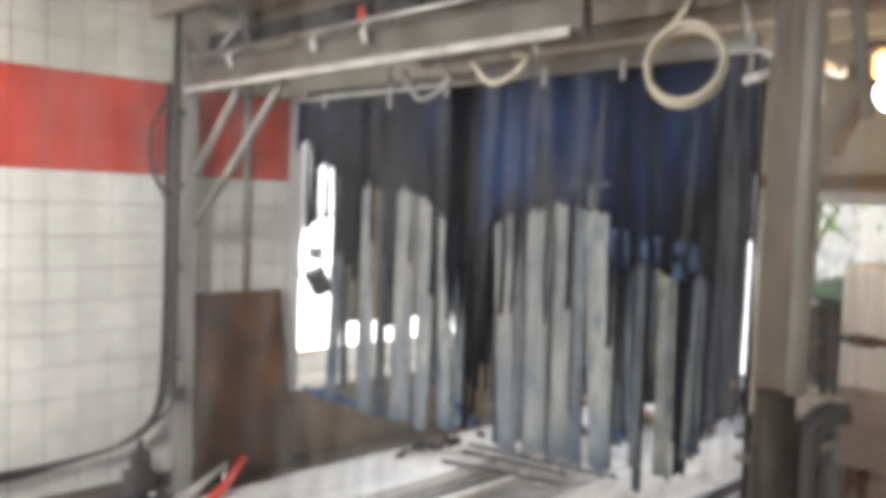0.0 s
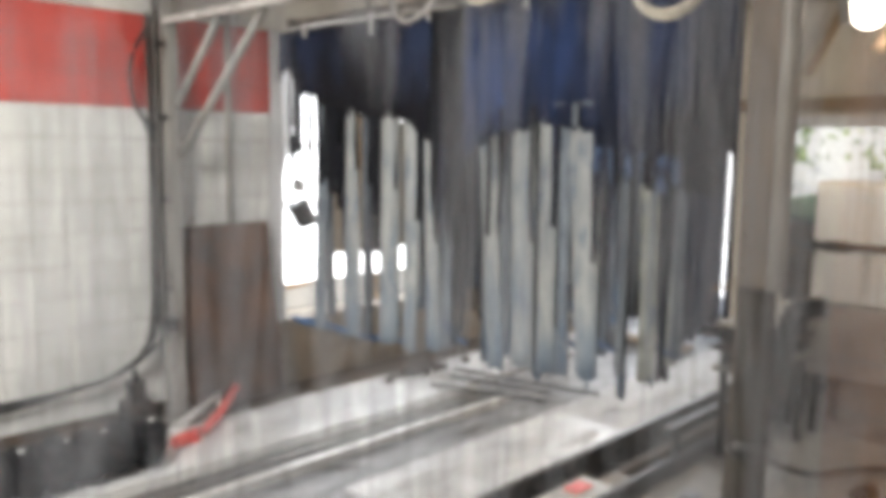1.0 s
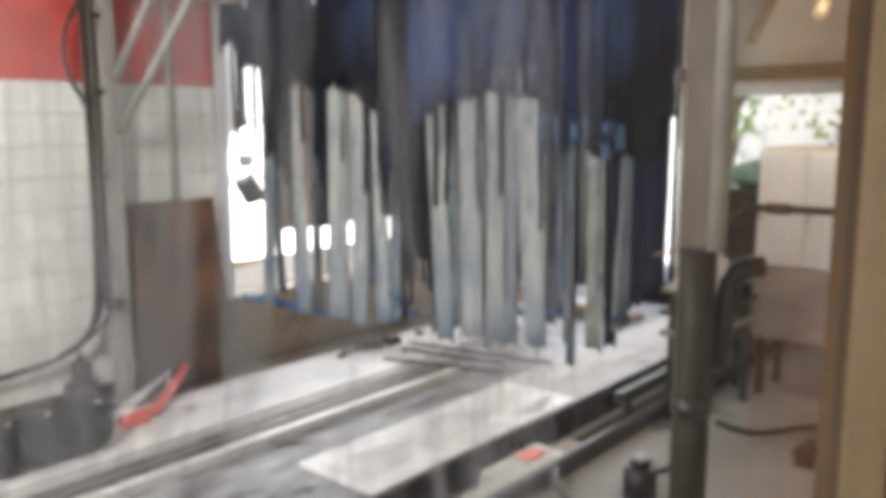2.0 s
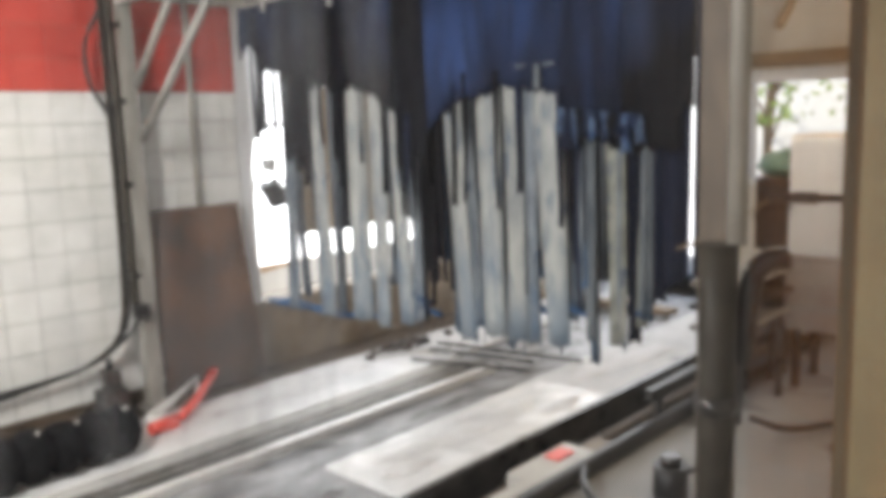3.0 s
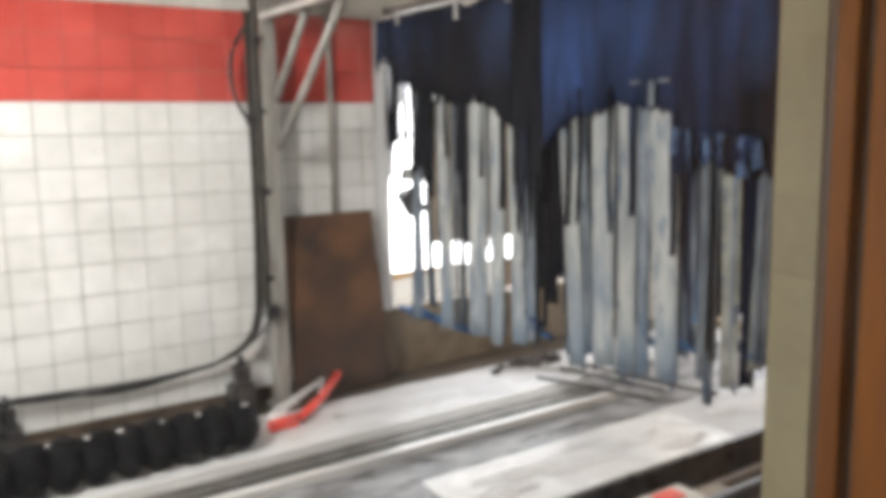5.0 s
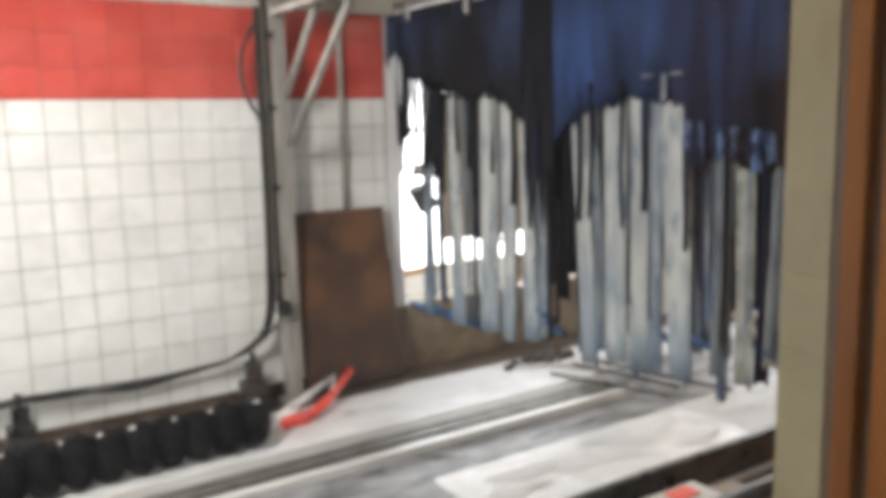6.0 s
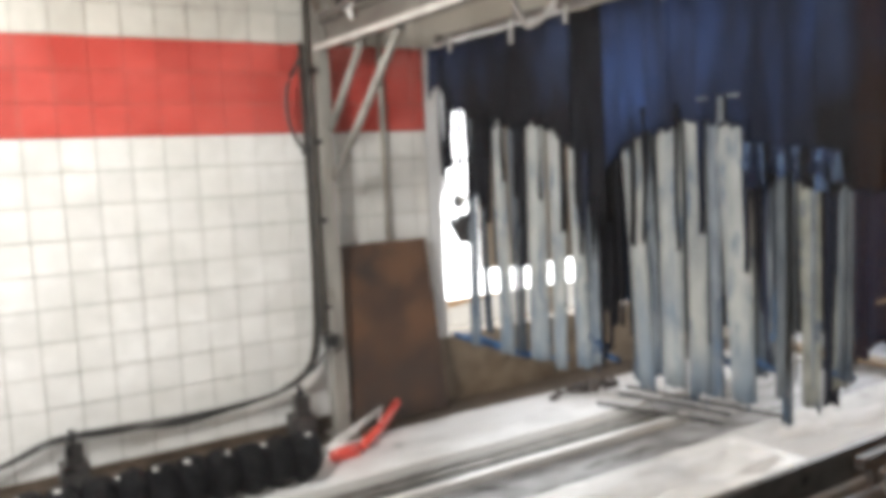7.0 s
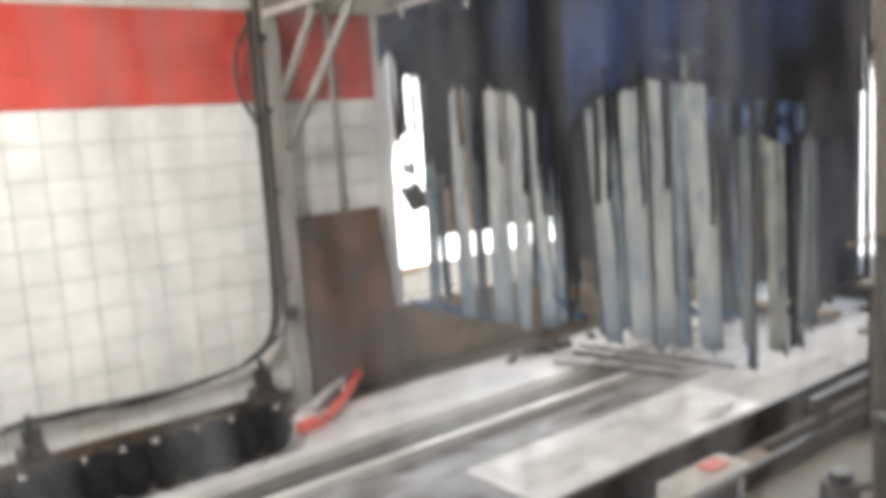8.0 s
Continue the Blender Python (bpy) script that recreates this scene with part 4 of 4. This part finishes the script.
def cables():
    c = thing("power_cable", (2.2, 4.9, 0), "black cables looping along the wall and up the post", "cable")
    a = [(0.2, 4.9, 0.12), (0.9, 4.9, 0.22), (1.25, 4.9, 0.33), (1.6, 4.9, 0.33), (2.0, 4.9, 0.315), (2.35, 4.9, 0.32), (2.68, 4.88, 0.36), (2.86, 4.86, 0.46), (2.94, 4.85, 0.62), (2.96, 4.84, 0.9), (2.97, 4.84, 1.4), (2.97, 4.84, 2.0), (2.97, 4.84, 2.7)]
    part("cable", rod(B(), smooth_path(a), 0.012, 8), M_BLACK, c)
    part("cable", rod(B(), smooth_path([(x + 0.015, y - 0.02, z + 0.018 * math.sin(3 * x) - 0.01) for x, y, z in a]), 0.011, 8), M_BLACK, c)
    part("cable", rod(B(), smooth_path([(2.76, 4.84, 0.4), (2.92, 4.82, 0.5), (3.0, 4.76, 0.64), (3.01, 4.74, 0.72)]), 0.01, 8), M_BLACK, c)
    part("cable", rod(B(), smooth_path([(x, y + 0.02, z - 0.03 + 0.022 * math.sin(5 * x + 1)) for x, y, z in a[2:]]), 0.013, 8), M_BLACK, c)
    part("cable", rod(B(), smooth_path([(x - 0.02, y - 0.01, z + 0.012 * math.sin(7 * x)) for x, y, z in a[6:]]), 0.012, 8), M_SLEEVE, c)
    part("riser", rod(B(), smooth_path([(3.0, 4.8, 0.66), (2.995, 4.8, 1.3), (3.0, 4.8, 2.0), (2.99, 4.8, 2.6), (3.0, 4.8, 3.2)]), 0.024, 10), M_SLEEVE, c, "grimy dark sleeve")
    part("junction", box(B(), 2.96, 3.05, 4.7, 4.764, 0.64, 0.73, 0.008), M_BLACK, c, "black junction box")
    part("bulge", rod(B(), smooth_path([(2.97, 4.84, 1.95), (2.86, 4.85, 2.15), (2.85, 4.85, 2.4), (2.97, 4.84, 2.64)]), 0.014, 8), M_BLACK, c)
    part("tie", box(B(), 2.935, 3.0, 4.8, 4.87, 1.96, 2.02, 0.005), M_BLACK, c)
    v = thing("wall_conduit", (3.62, 4.96, 0), "grey conduit running up the tiled wall", "conduit")
    part("pipe", rod(B(), [(3.62, 4.965, 1.25), (3.62, 4.965, 3.28)], 0.022, 10), M_PVC, v)


def red_tool():
    t = thing("red_squeegee", (3.1, 4.4, 0), "red plastic squeegee with white rods on the floor", "squeegee")
    part("blade", box(rod(B(), [(2.78, 4.3, 0.04), (2.98, 4.35, 0.04)], 0.04, 10), 2.8, 2.97, 4.3, 4.35, 0.0, 0.03), M_REDPL, t)
    h = rod(B(), [(3.0, 4.33, 0.05), (3.2, 4.47, 0.08), (3.45, 4.648, 0.185)], 0.03, 8)
    part("handle", h, M_REDPL, t, "red handle")
    for k, (p0, p1) in enumerate((((2.86, 4.5, 0.05), (3.36, 4.72, 0.15)), ((2.86, 4.44, 0.04), (3.3, 4.68, 0.13)), ((3.36, 4.72, 0.15), (3.2, 4.48, 0.08)))):
        part("rod", rod(B(), [p0, p1], 0.011, 8), M_WHITEPL, t, "white rod")
    part("foam_patch", box(B(), 2.83, 2.95, 4.4, 4.52, 0.0, 0.05, 0.015), M_WHITEPL, t)


def track():
    k = thing("conveyor_track", (2.5, 3.7, -0.03), "steel conveyor track along the wash bay floor", "track")
    for y0, y1, z, m in ((3.915, 3.955, 0.0, M_RAIL), (3.845, 3.875, -0.005, M_RAIL), (3.79, 3.815, -0.012, M_STEEL), (3.7, 3.735, -0.012, M_STEEL), (3.49, 3.56, 0.012, M_RAIL)):
        part("rail", box(B(), -4.5, 5.15, y0, y1, -0.03, z + 0.012, 0.004), m, k)
    part("bed_plate", box(B(), -4.5, 5.15, 3.562, 3.978, -0.03, -0.024), M_BED, k)
    part("chain_bed", box(B(), -4.5, 5.15, 3.6, 3.68, -0.03, -0.012, 0.003), M_BED, k)
    for x in range(12):
        part("tie", box(B(), -2 + x * 0.6, -1.94 + x * 0.6, 3.58, 3.92, -0.03, -0.018), M_DKSTEEL, k)
    f = thing("floor_bars", (5.3, 3.7, 0), "dark steel bars lying across the track end", "steel bars")
    for p0, p1 in (((5.3, 4.25, 0.04), (5.55, 3.0, 0.04)), ((4.85, 4.1, 0.03), (5.15, 3.2, 0.03)), ((5.15, 4.2, 0.03), (5.35, 3.3, 0.03))):
        part("bar", rod(B(), [p0, p1], 0.013, 6), M_DKSTEEL, f)
    for p0, p1 in (((4.75, 4.4, 0.02), (5.3, 4.1, 0.02)),):
        part("bar", rod(B(), [p0, p1], 0.018, 6), M_RAIL, f, "bright bar")


def debris():
    d = thing("debris_pile", (5.1, 4.46, 0), "small dark pile of wet debris on the floor", "debris")
    rng = random.Random(31)
    for k in range(44):
        x, y, r = 5.1 + rng.gauss(0, 0.17), 4.46 + rng.gauss(0, 0.06), rng.uniform(0.012, 0.05)
        bm = B()
        bmesh.ops.create_icosphere(bm, subdivisions=1, radius=1)
        for v in bm.verts:
            q = r * (1 + 0.5 * noise.noise(v.co * 1.7 + Vector((k, 0, 0))))
            v.co = Vector((x + 1.25 * q * v.co.x, y + q * v.co.y, max(0.0, r * 0.5 + q * 0.9 * v.co.z)))
        part("clod", bm, M_DKBROWN, d)


def foam():
    rng = random.Random(21)
    for x, y, z, r in ((3.55, 4.45, 0.0, 0.2), (4.15, 4.5, 0.0, 0.24), (4.6, 4.4, 0.0, 0.2), (4.95, 4.25, 0.0, 0.16), (3.95, 4.25, 0.0, 0.2), (4.5, 2.85, 0.004, 0.16), (4.05, 2.78, 0.004, 0.2), (3.62, 2.85, 0.004, 0.15), (4.75, 2.62, 0.004, 0.12), (3.3, 4.15, 0.0, 0.14), (5.5, 2.85, 0.0, 0.2), (6.1, 2.75, 0.0, 0.22), (5.75, 4.3, 0.0, 0.2), (6.4, 4.2, 0.0, 0.24), (4.25, 2.95, 0.004, 0.1), (3.4, 2.72, 0.004, 0.12)):
        bm = B()
        n = 40
        rim, mid = [], []
        top = bm.verts.new((x, y, z + 0.012))
        for k in range(n):
            a = k * 2 * math.pi / n
            q = 1 + 0.7 * noise.noise(Vector((math.cos(a) * 1.6 + x * 7, math.sin(a) * 1.6, y * 5)))
            q += 0.25 * noise.noise(Vector((math.cos(a) * 6 + x, math.sin(a) * 6, y)))
            rim.append(bm.verts.new((x + 1.7 * r * q * math.cos(a), y + 0.6 * r * q * math.sin(a), z + 0.0005)))
            mid.append(bm.verts.new((x + 1.3 * r * q * math.cos(a), y + 0.45 * r * q * math.sin(a), z + 0.008 + rng.uniform(0, 0.006))))
        for k in range(n):
            m = (k + 1) % n
            bm.faces.new((rim[k], rim[m], mid[m], mid[k])).smooth = True
            bm.faces.new((mid[k], mid[m], top)).smooth = True
        single("foam_patch", bm, M_FOAM, (x, y, z), "thin white patch of foam on the wet floor", "foam", "foam patches")


def pit_things():
    b = thing("pit_pipe", (5, 2.0, 0), "dark pipe along the drainage pit", "pipe")
    part("pipe", rod(B(), [(-4.5, 1.97, 0.03), (7.9, 1.93, 0.03)], 0.05, 10), M_BED, b)
    p2 = thing("pit_pipe", (5, 2.3, -0.2), "brown stained pipe lying in the drainage pit", "pipe")
    part("pipe", rod(B(), [(-4.5, 2.3, -0.15), (7.9, 2.3, -0.15)], 0.05, 10), M_BRUSTPOST, p2)
    c = thing("pit_box", (4.15, 2.18, -0.02), "beige crate with a red lid beside the pit", "crate")
    part("body", box(B(), 3.75, 4.3, 2.04, 2.3, -0.22, -0.02, 0.012), M_STEELP, c)
    part("lid", box(B(), 4.04, 4.2, 2.16, 2.26, -0.02, -0.008, 0.004), M_REDPL, c, "red lid")
    r = thing("guard_rail", (5.6, 2.09, -0.22), "dark steel guard rail standing in the drainage pit", "rail")
    part("beam", box(B(), 4.9, 7.95, 2.06, 2.12, 0.1, 0.17, 0.006), M_BED, r)
    for x in (5.0, 6.0, 7.0, 7.8):
        part("leg", box(B(), x, x + 0.06, 2.07, 2.11, -0.22, 0.1, 0.004), M_BED, r)
    e = thing("pit_edging", (3.53, 2.07, -0.22), "chipped beige concrete edging beside the pit", "edging")
    part("block", box(B(), 3.3, 3.74, 2.03, 2.13, -0.22, 0.02, 0.014), M_STEELP, e)
    part("block", box(B(), 4.31, 4.5, 2.03, 2.2, -0.22, -0.03, 0.014), M_SILL, e, "brown stained block")
    m = thing("sump_motor", (4.05, 1.5, -0.02), "black sump motor with a hose on the service floor", "motor")
    part("casing", rod(B(), [(4.05, 1.5, -0.02), (4.05, 1.5, 0.06), (4.05, 1.5, 0.14)], 0.085, 14), M_BLACK, m)
    part("cap", rod(B(), [(4.05, 1.5, 0.14), (4.05, 1.5, 0.19)], 0.05, 12), M_DKSTEEL, m)
    part("outlet", rod(B(), smooth_path([(4.08, 1.45, 0.1), (4.18, 1.4, 0.12), (4.25, 1.42, 0.2), (4.3, 1.44, 0.36)]), 0.016, 8), M_BLACK, m)
    for i, pts in enumerate(([(5.0, 1.5, 0.1), (5.1, 1.3, 0.05), (5.5, 1.1, 0.02), (5.9, 0.7, 0.02)], [(3.3, 1.1, 0.0), (3.35, 1.35, 0.1), (3.6, 1.7, 0.12), (3.9, 1.9, 0.06)])):
        h = thing("black_hose", pts[0], "black hose trailing on the service floor", "hose", "floor hoses")
        part("tube", rod(B(), smooth_path([(x, y, max(z, 0.0)) for x, y, z in pts]), 0.02, 8), M_BLACK, h)
    d = thing("pump", (4.99, 0.98, -0.02), "small black pump on the service floor", "pump")
    part("body", rod(B(), [(4.93, 0.98, 0.055), (5.08, 0.98, 0.055)], 0.055, 12), M_BLACK, d)
    part("foot", box(B(), 4.94, 5.06, 0.93, 1.03, -0.02, 0.004), M_DKSTEEL, d)


def far_corner():
    c = thing("white_cabinet", (6.2, 0.9, -0.02), "white ribbed metal cabinet on legs with a mottled grey lower half", "cabinet")
    part("body", box(B(), 6.03, 6.5, 0.1, 1.68, 0.42, 1.69, 0.01), M_PLY, c)
    for x in (6.05, 6.42):
        for y in (0.12, 1.6):
            part("leg", box(B(), x, x + 0.05, y, y + 0.05, -0.02, 0.42, 0.004), M_DKSTEEL, c)
    for k in range(5):
        p = part("panel", box(B(), 5.99, 6.026, 0.12 + k * 0.312, 0.427 + k * 0.312, 0.9, 1.67, 0.014), M_WHITE, c, "white ribbed panel")
        part("handle", rod(B(), [(5.975, 0.4 + k * 0.312, 1.2), (5.975, 0.4 + k * 0.312, 1.32)], 0.008, 6), M_STEEL, p, "small steel handle")
    part("lower_panel", box(B(), 5.995, 6.026, 0.12, 1.68, 0.4, 0.89, 0.008), M_LOWPANEL, c, "mottled grey lower panel")
    b = thing("wooden_box", (6.2, 1.77, -0.02), "dark brown wooden box on a stand beside the cabinet", "box")
    part("crate", box(B(), 6.02, 6.4, 1.69, 1.91, 0.92, 1.4, 0.01), M_DKBROWN, b)
    part("slat", box(B(), 6.0, 6.018, 1.69, 1.91, 1.12, 1.17, 0.004), M_DKBROWN, b)
    part("stand", box(B(), 6.08, 6.36, 1.71, 1.89, 0.86, 0.92, 0.008), M_DKSTEEL, b)
    for x in (6.1, 6.3):
        part("leg", box(B(), x, x + 0.045, 1.78, 1.825, -0.02, 0.86, 0.004), M_DKSTEEL, b)
    s = thing("shelf_boards", (5.5, 1.8, -0.02), "stacked pale boards on low trestles", "boards")
    for z in (0.55, 0.68, 0.82):
        part("board", box(B(), 5.05, 5.92, 1.6, 1.9, z, z + 0.03, 0.004), M_POST if z != 0.68 else M_DKBROWN, s)
    for x in (5.15, 5.8):
        for y in (1.62, 1.85):
            part("trestle_leg", box(B(), x, x + 0.04, y, y + 0.04, -0.02, 0.55, 0.004), M_DKSTEEL, s)
        for z in (0.58, 0.71):
            part("spacer", box(B(), x, x + 0.04, 1.62, 1.89, z, z + (0.1 if z < 0.6 else 0.11), 0.004), M_DKSTEEL, s)
    t = thing("green_tarp", (6.2, 1.8, 1.4), "green tarpaulin bundled on the wooden box", "tarpaulin")
    bm = B()
    bmesh.ops.create_uvsphere(bm, u_segments=20, v_segments=12, radius=1.0)
    for v in bm.verts:
        k = 1 + 0.22 * noise.noise(v.co * 2.3) + 0.1 * noise.noise(v.co * 6)
        v.co = Vector((6.2 + 0.19 * v.co.x * k, 1.76 + 0.19 * v.co.y * k, 1.4 + 0.1 * (v.co.z + 0.85) * k))
    for f in bm.faces:
        f.smooth = True
    part("bundle", bm, M_GREEN, t)
    p = thing("cross_pipe", (4.2, 0.6, 1.47), "black horizontal pipe fixed to the near wall", "pipe")
    part("pipe", rod(B(), [(4.2, 0.0, 1.48), (4.2, 1.12, 1.465)], 0.018, 10), M_BLACK, p)
    part("joint", rod(B(), [(4.2, 0.9, 1.467), (4.2, 1.0, 1.467)], 0.028, 10), M_DKSTEEL, p)
    part("rope", rod(B(), smooth_path([(4.2, 1.1, 1.46), (4.0, 1.2, 1.36), (3.6, 1.25, 1.3), (XA + 0.1, 0.9, 1.42)]), 0.004, 6), M_TIMBER, p, "thin tan rope")
    l = thing("flood_lamp", (5.38, 1.22, 2.8), "warm flood lamp hanging from the ceiling", "lamp")
    part("bulb", box(B(), 5.22, 5.34, 1.11, 1.33, 2.74, 2.88, 0.03), M_LAMP, l, "glowing warm lamp face")
    part("housing", box(B(), 5.2, 5.46, 1.06, 1.36, 2.89, 2.93, 0.01), M_DKSTEEL, l)
    part("stem", rod(B(), [(5.33, 1.21, 2.93), (5.33, 1.21, 3.3)], 0.015, 8), M_DKSTEEL, l)
    # Unseen twin-tube fixture, added to carry the fill light.
    w = thing("added_tube_light", (0.8, 2.7, 3.14), "assumed white twin tube light, out of view, added to brighten the tiled wall", "ceiling light")
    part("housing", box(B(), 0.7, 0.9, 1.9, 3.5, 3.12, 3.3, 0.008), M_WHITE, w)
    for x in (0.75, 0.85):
        part("tube", rod(B(), [(x, 1.93, 3.105), (x, 3.47, 3.105)], 0.015, 8), M_FILL_TUBE, w, "glowing tube of the added light")
    for y, x0, x1, z0, z1 in ((2.0, 6.6, 7.6, 2.45, 3.3), (1.3, 5.8, 6.6, 2.5, 3.3)):
        g = thing("roof_brace", (x0, y, z0), "timber diagonal brace under the ceiling", "brace", "roof braces")
        part("timber", rod(B(), [(x0, y, z0), (x1, y, z1)], 0.045, 4), M_TIMBER, g)


def side_opening():
    f = tagged(new("window_3"), "white framed side opening to daylight", "opening", "", "structure")
    f.location = (4.1, 5.1, 0.5)
    part("frame_post", box(B(), 4.012, 4.13, 5.0, 5.06, 0.5, 2.735, 0.006), M_WHITE, f)
    for z in (1.62, 1.69):
        part("frame_bar", box(B(), 4.3, 6.9, 5.25, 5.28, z, z + 0.025), M_WHITE, f)
    part("shutter", box(B(), 4.57, 6.95, 5.1, 5.16, 0.98, 2.72, 0.008), M_SHUT, f, "grey-brown board shutter")
    for x, m in ((4.575, M_SHUT), (4.73, M_SHUT), (4.885, M_TAN), (4.98, M_SHUT), (5.135, M_SHUT), (5.3, M_SHUT), (5.5, M_SHUT)):
        part("shutter_board", box(B(), x, x + (0.09 if m is M_TAN else 0.15), 5.08, 5.097, 0.975, 2.71, 0.004), m, f, "tan board" if m is M_TAN else "")
    part("frame_bar", box(B(), 4.13, 4.57, 5.02, 5.04, 1.86, 1.885), M_WHITE, f)
    part("shutter_leaf", box(B(), 6.0, 6.95, 5.06, 5.095, 0.52, 0.99, 0.006), M_SHUT, f, "grey-brown board shutter")
    m = thing("floodlight", (4.4, 5.2, 1.62), "black floodlight with a grey motor hanging in the side opening", "floodlight")
    part("arm", rod(B(), [(4.3, 5.27, 1.42), (4.75, 5.25, 1.4)], 0.012, 8), M_STEEL, m)
    part("arm", rod(B(), [(4.3, 5.27, 1.37), (4.75, 5.25, 1.35)], 0.012, 8), M_STEEL, m)
    part("motor", rod(B(), [(4.4, 5.2, 1.5), (4.42, 5.2, 1.6)], 0.06, 12), M_STEEL, m)
    sh = B()
    rod(sh, [(4.37, 5.18, 1.42), (4.4, 5.17, 1.36), (4.45, 5.15, 1.26), (4.46, 5.15, 1.24)], 0.09, 14)
    part("shade", sh, M_BLACK, m, "black drum shade")
    part("hanger", rod(B(), [(4.42, 5.2, 1.6), (4.42, 5.22, 2.74)], 0.006, 6), M_STEEL, m)


def outside():
    # White walls added beyond the openings so the view out is bright.
    wl = single("boundary_wall", box(B(), 2.0, 12.0, 9.0, 9.2, -0.4, 3.4, 0.02), M_STUCCO, (7, 9, -0.4), "white stucco backdrop wall in sunlight, added for the bright view outside", "wall")
    single("boundary_wall", box(B(), 27, 27.3, -20, 30, -0.4, 6.0, 0.02), M_STUCCO, (27, 5, -0.4), "white stucco backdrop wall in sunlight, added for the bright view outside", "wall")
    t = thing("timber_fence", (5.5, 6.5, -0.4), "tan timber fence rails outside the bay", "fence")
    for z, drop in ((0.56, 0.0), (0.4, 0.1)):
        bm = box(B(), 4.4, 8.5, 6.5, 6.54, z, z + 0.06, 0.005)
        for v in bm.verts:
            v.co.z += drop * (v.co.x - 5.0)
        part("rail", bm, M_TAN, t)
    for x in (4.5, 6.5, 8.4):
        part("post", box(B(), x, x + 0.1, 6.545, 6.64, -0.4, 0.75, 0.005), M_TIMBER, t)
    single("apron", box(B(), 8.3, 30, -6, 7, -0.4, -0.03), M_CONC, (12, 3, -0.4), "pale concrete apron outside the exit", "pavement", "", "structure")
    rng = random.Random(9)
    for i, (x, y0, h) in enumerate(((24, 8.8, 6.5), (21, 3.0, 4.0), (25, 5.5, 4.6))):
        tr = thing("tree", (x, y0, -0.4), "leafy green tree outside the exit", "tree", "trees outside")
        tk = B()
        rod(tk, smooth_path([(x, y0, -0.4), (x + 0.1, y0 + 0.1, 1.0), (x, y0 - 0.1, h * 0.6)]), 0.14, 8)
        for a in range(5):
            an = a * 1.3 + i
            rod(tk, [(x, y0, 0.9 + 0.3 * a), (x + 0.9 * math.cos(an), y0 + 0.9 * math.sin(an), 1.9 + 0.45 * a)], 0.045, 6)
        part("trunk", tk, M_BARK, tr)
        vs, fs = [], []
        for k in range(260):
            th, u = rng.uniform(0, 6.283), rng.uniform(-1, 1)
            rr = rng.random() ** 0.4 * (1.9 + 0.5 * math.sin(3 * th + i))
            c0 = Vector((x + rr * math.cos(th) * math.sqrt(1 - u * u), y0 + rr * math.sin(th) * math.sqrt(1 - u * u), h * 0.58 + u * h * 0.36))
            a = Vector((rng.gauss(0, 1), rng.gauss(0, 1), rng.gauss(0, 1))).normalized() * 0.14
            b = a.cross(Vector((rng.gauss(0, 1), rng.gauss(0, 1), rng.gauss(0, 1)))).normalized() * 0.08
            j = len(vs)
            vs += [c0 - a, c0 + b, c0 + a, c0 - b]
            fs.append((j, j + 1, j + 2, j + 3))
        me = bpy.data.meshes.new("crown")
        me.from_pydata(vs, [], fs)
        me.materials.append(M_LEAF)
        cr = new("crown", me)
        cr.parent = tr
        cr.location = (-x, -y0, 0.4)


# ---- soap film on the viewing pane ----
FILMS = []


def soap_films():
    edges = [0.36 + 0.045 * k for k in range(10)] + [0.84, 0.96, 1.1, 1.26, 1.44]
    for wave in range(3):
        for k in range(len(edges) - 1):
            x, w = edges[k], edges[k + 1] - edges[k]
            x, w = x - 0.35 * w, 1.7 * w
            bm = B()
            nz = 12
            g = [[bm.verts.new((x + i * w + 0.006 * math.sin(11 * j / nz + 2 * k + wave), 0.0, 1.25 + 1.15 * j / nz + (0.05 * math.sin(k * 2.1 + i + wave) if j in (0, nz) else 0))) for j in range(nz + 1)] for i in range(2)]
            for j in range(nz):
                bm.faces.new((g[0][j], g[1][j], g[1][j + 1], g[0][j + 1]))
            bmesh.ops.translate(bm, verts=bm.verts, vec=(0, -0.1385 - 0.0004 * (k % 4) - 0.0018 * wave, 0))
            ob = single("soap_film", bm, M_FILM, (x, -0.14, 1.25), "milky soapy water film running down the window pane", "soap film", "soap films")
            FILMS.append((wave, edges[k], ob))


ground_and_floor()
walls()
viewing_window()
gantry()
hoses()
curtain()
board()
roller()
cables()
red_tool()
track()
foam()
debris()
pit_things()
far_corner()
side_opening()
outside()
soap_films()
tile_wall()
beige_reveal()


def motions():
    for wave, at, ob in FILMS:
        x, y, z = ob.location
        jit = 0.12 * math.sin(at * 91)
        if wave == 0:
            go = (2.95 if at < 0.66 else 1.25) + jit
            rows = [(0, z), (go - 0.5, z - 0.05), (go, z - 0.25), (go + 0.4, z - 1.1), (8, z - 1.2)]
        elif wave == 1:
            go = 7.15 + 0.5 * (at - 0.5) + jit
            rows = [(0, z + 1.25), (go, z + 1.1), (min(go + 0.5, 7.9), z + 0.2), (8, z + 0.15)]
        else:
            go = (1.95 if at < 0.6 else 1.1) + jit
            rows = [(0, z + 1.0), (0.25 + abs(jit), z + 0.7), (0.7 + abs(jit), z + 0.1), (go, z - 0.1), (go + 0.6, z - 1.15), (8, z - 1.2)]
        walk(ob, [(t, pose(x, y, zz)) for t, zz in rows])


motions()
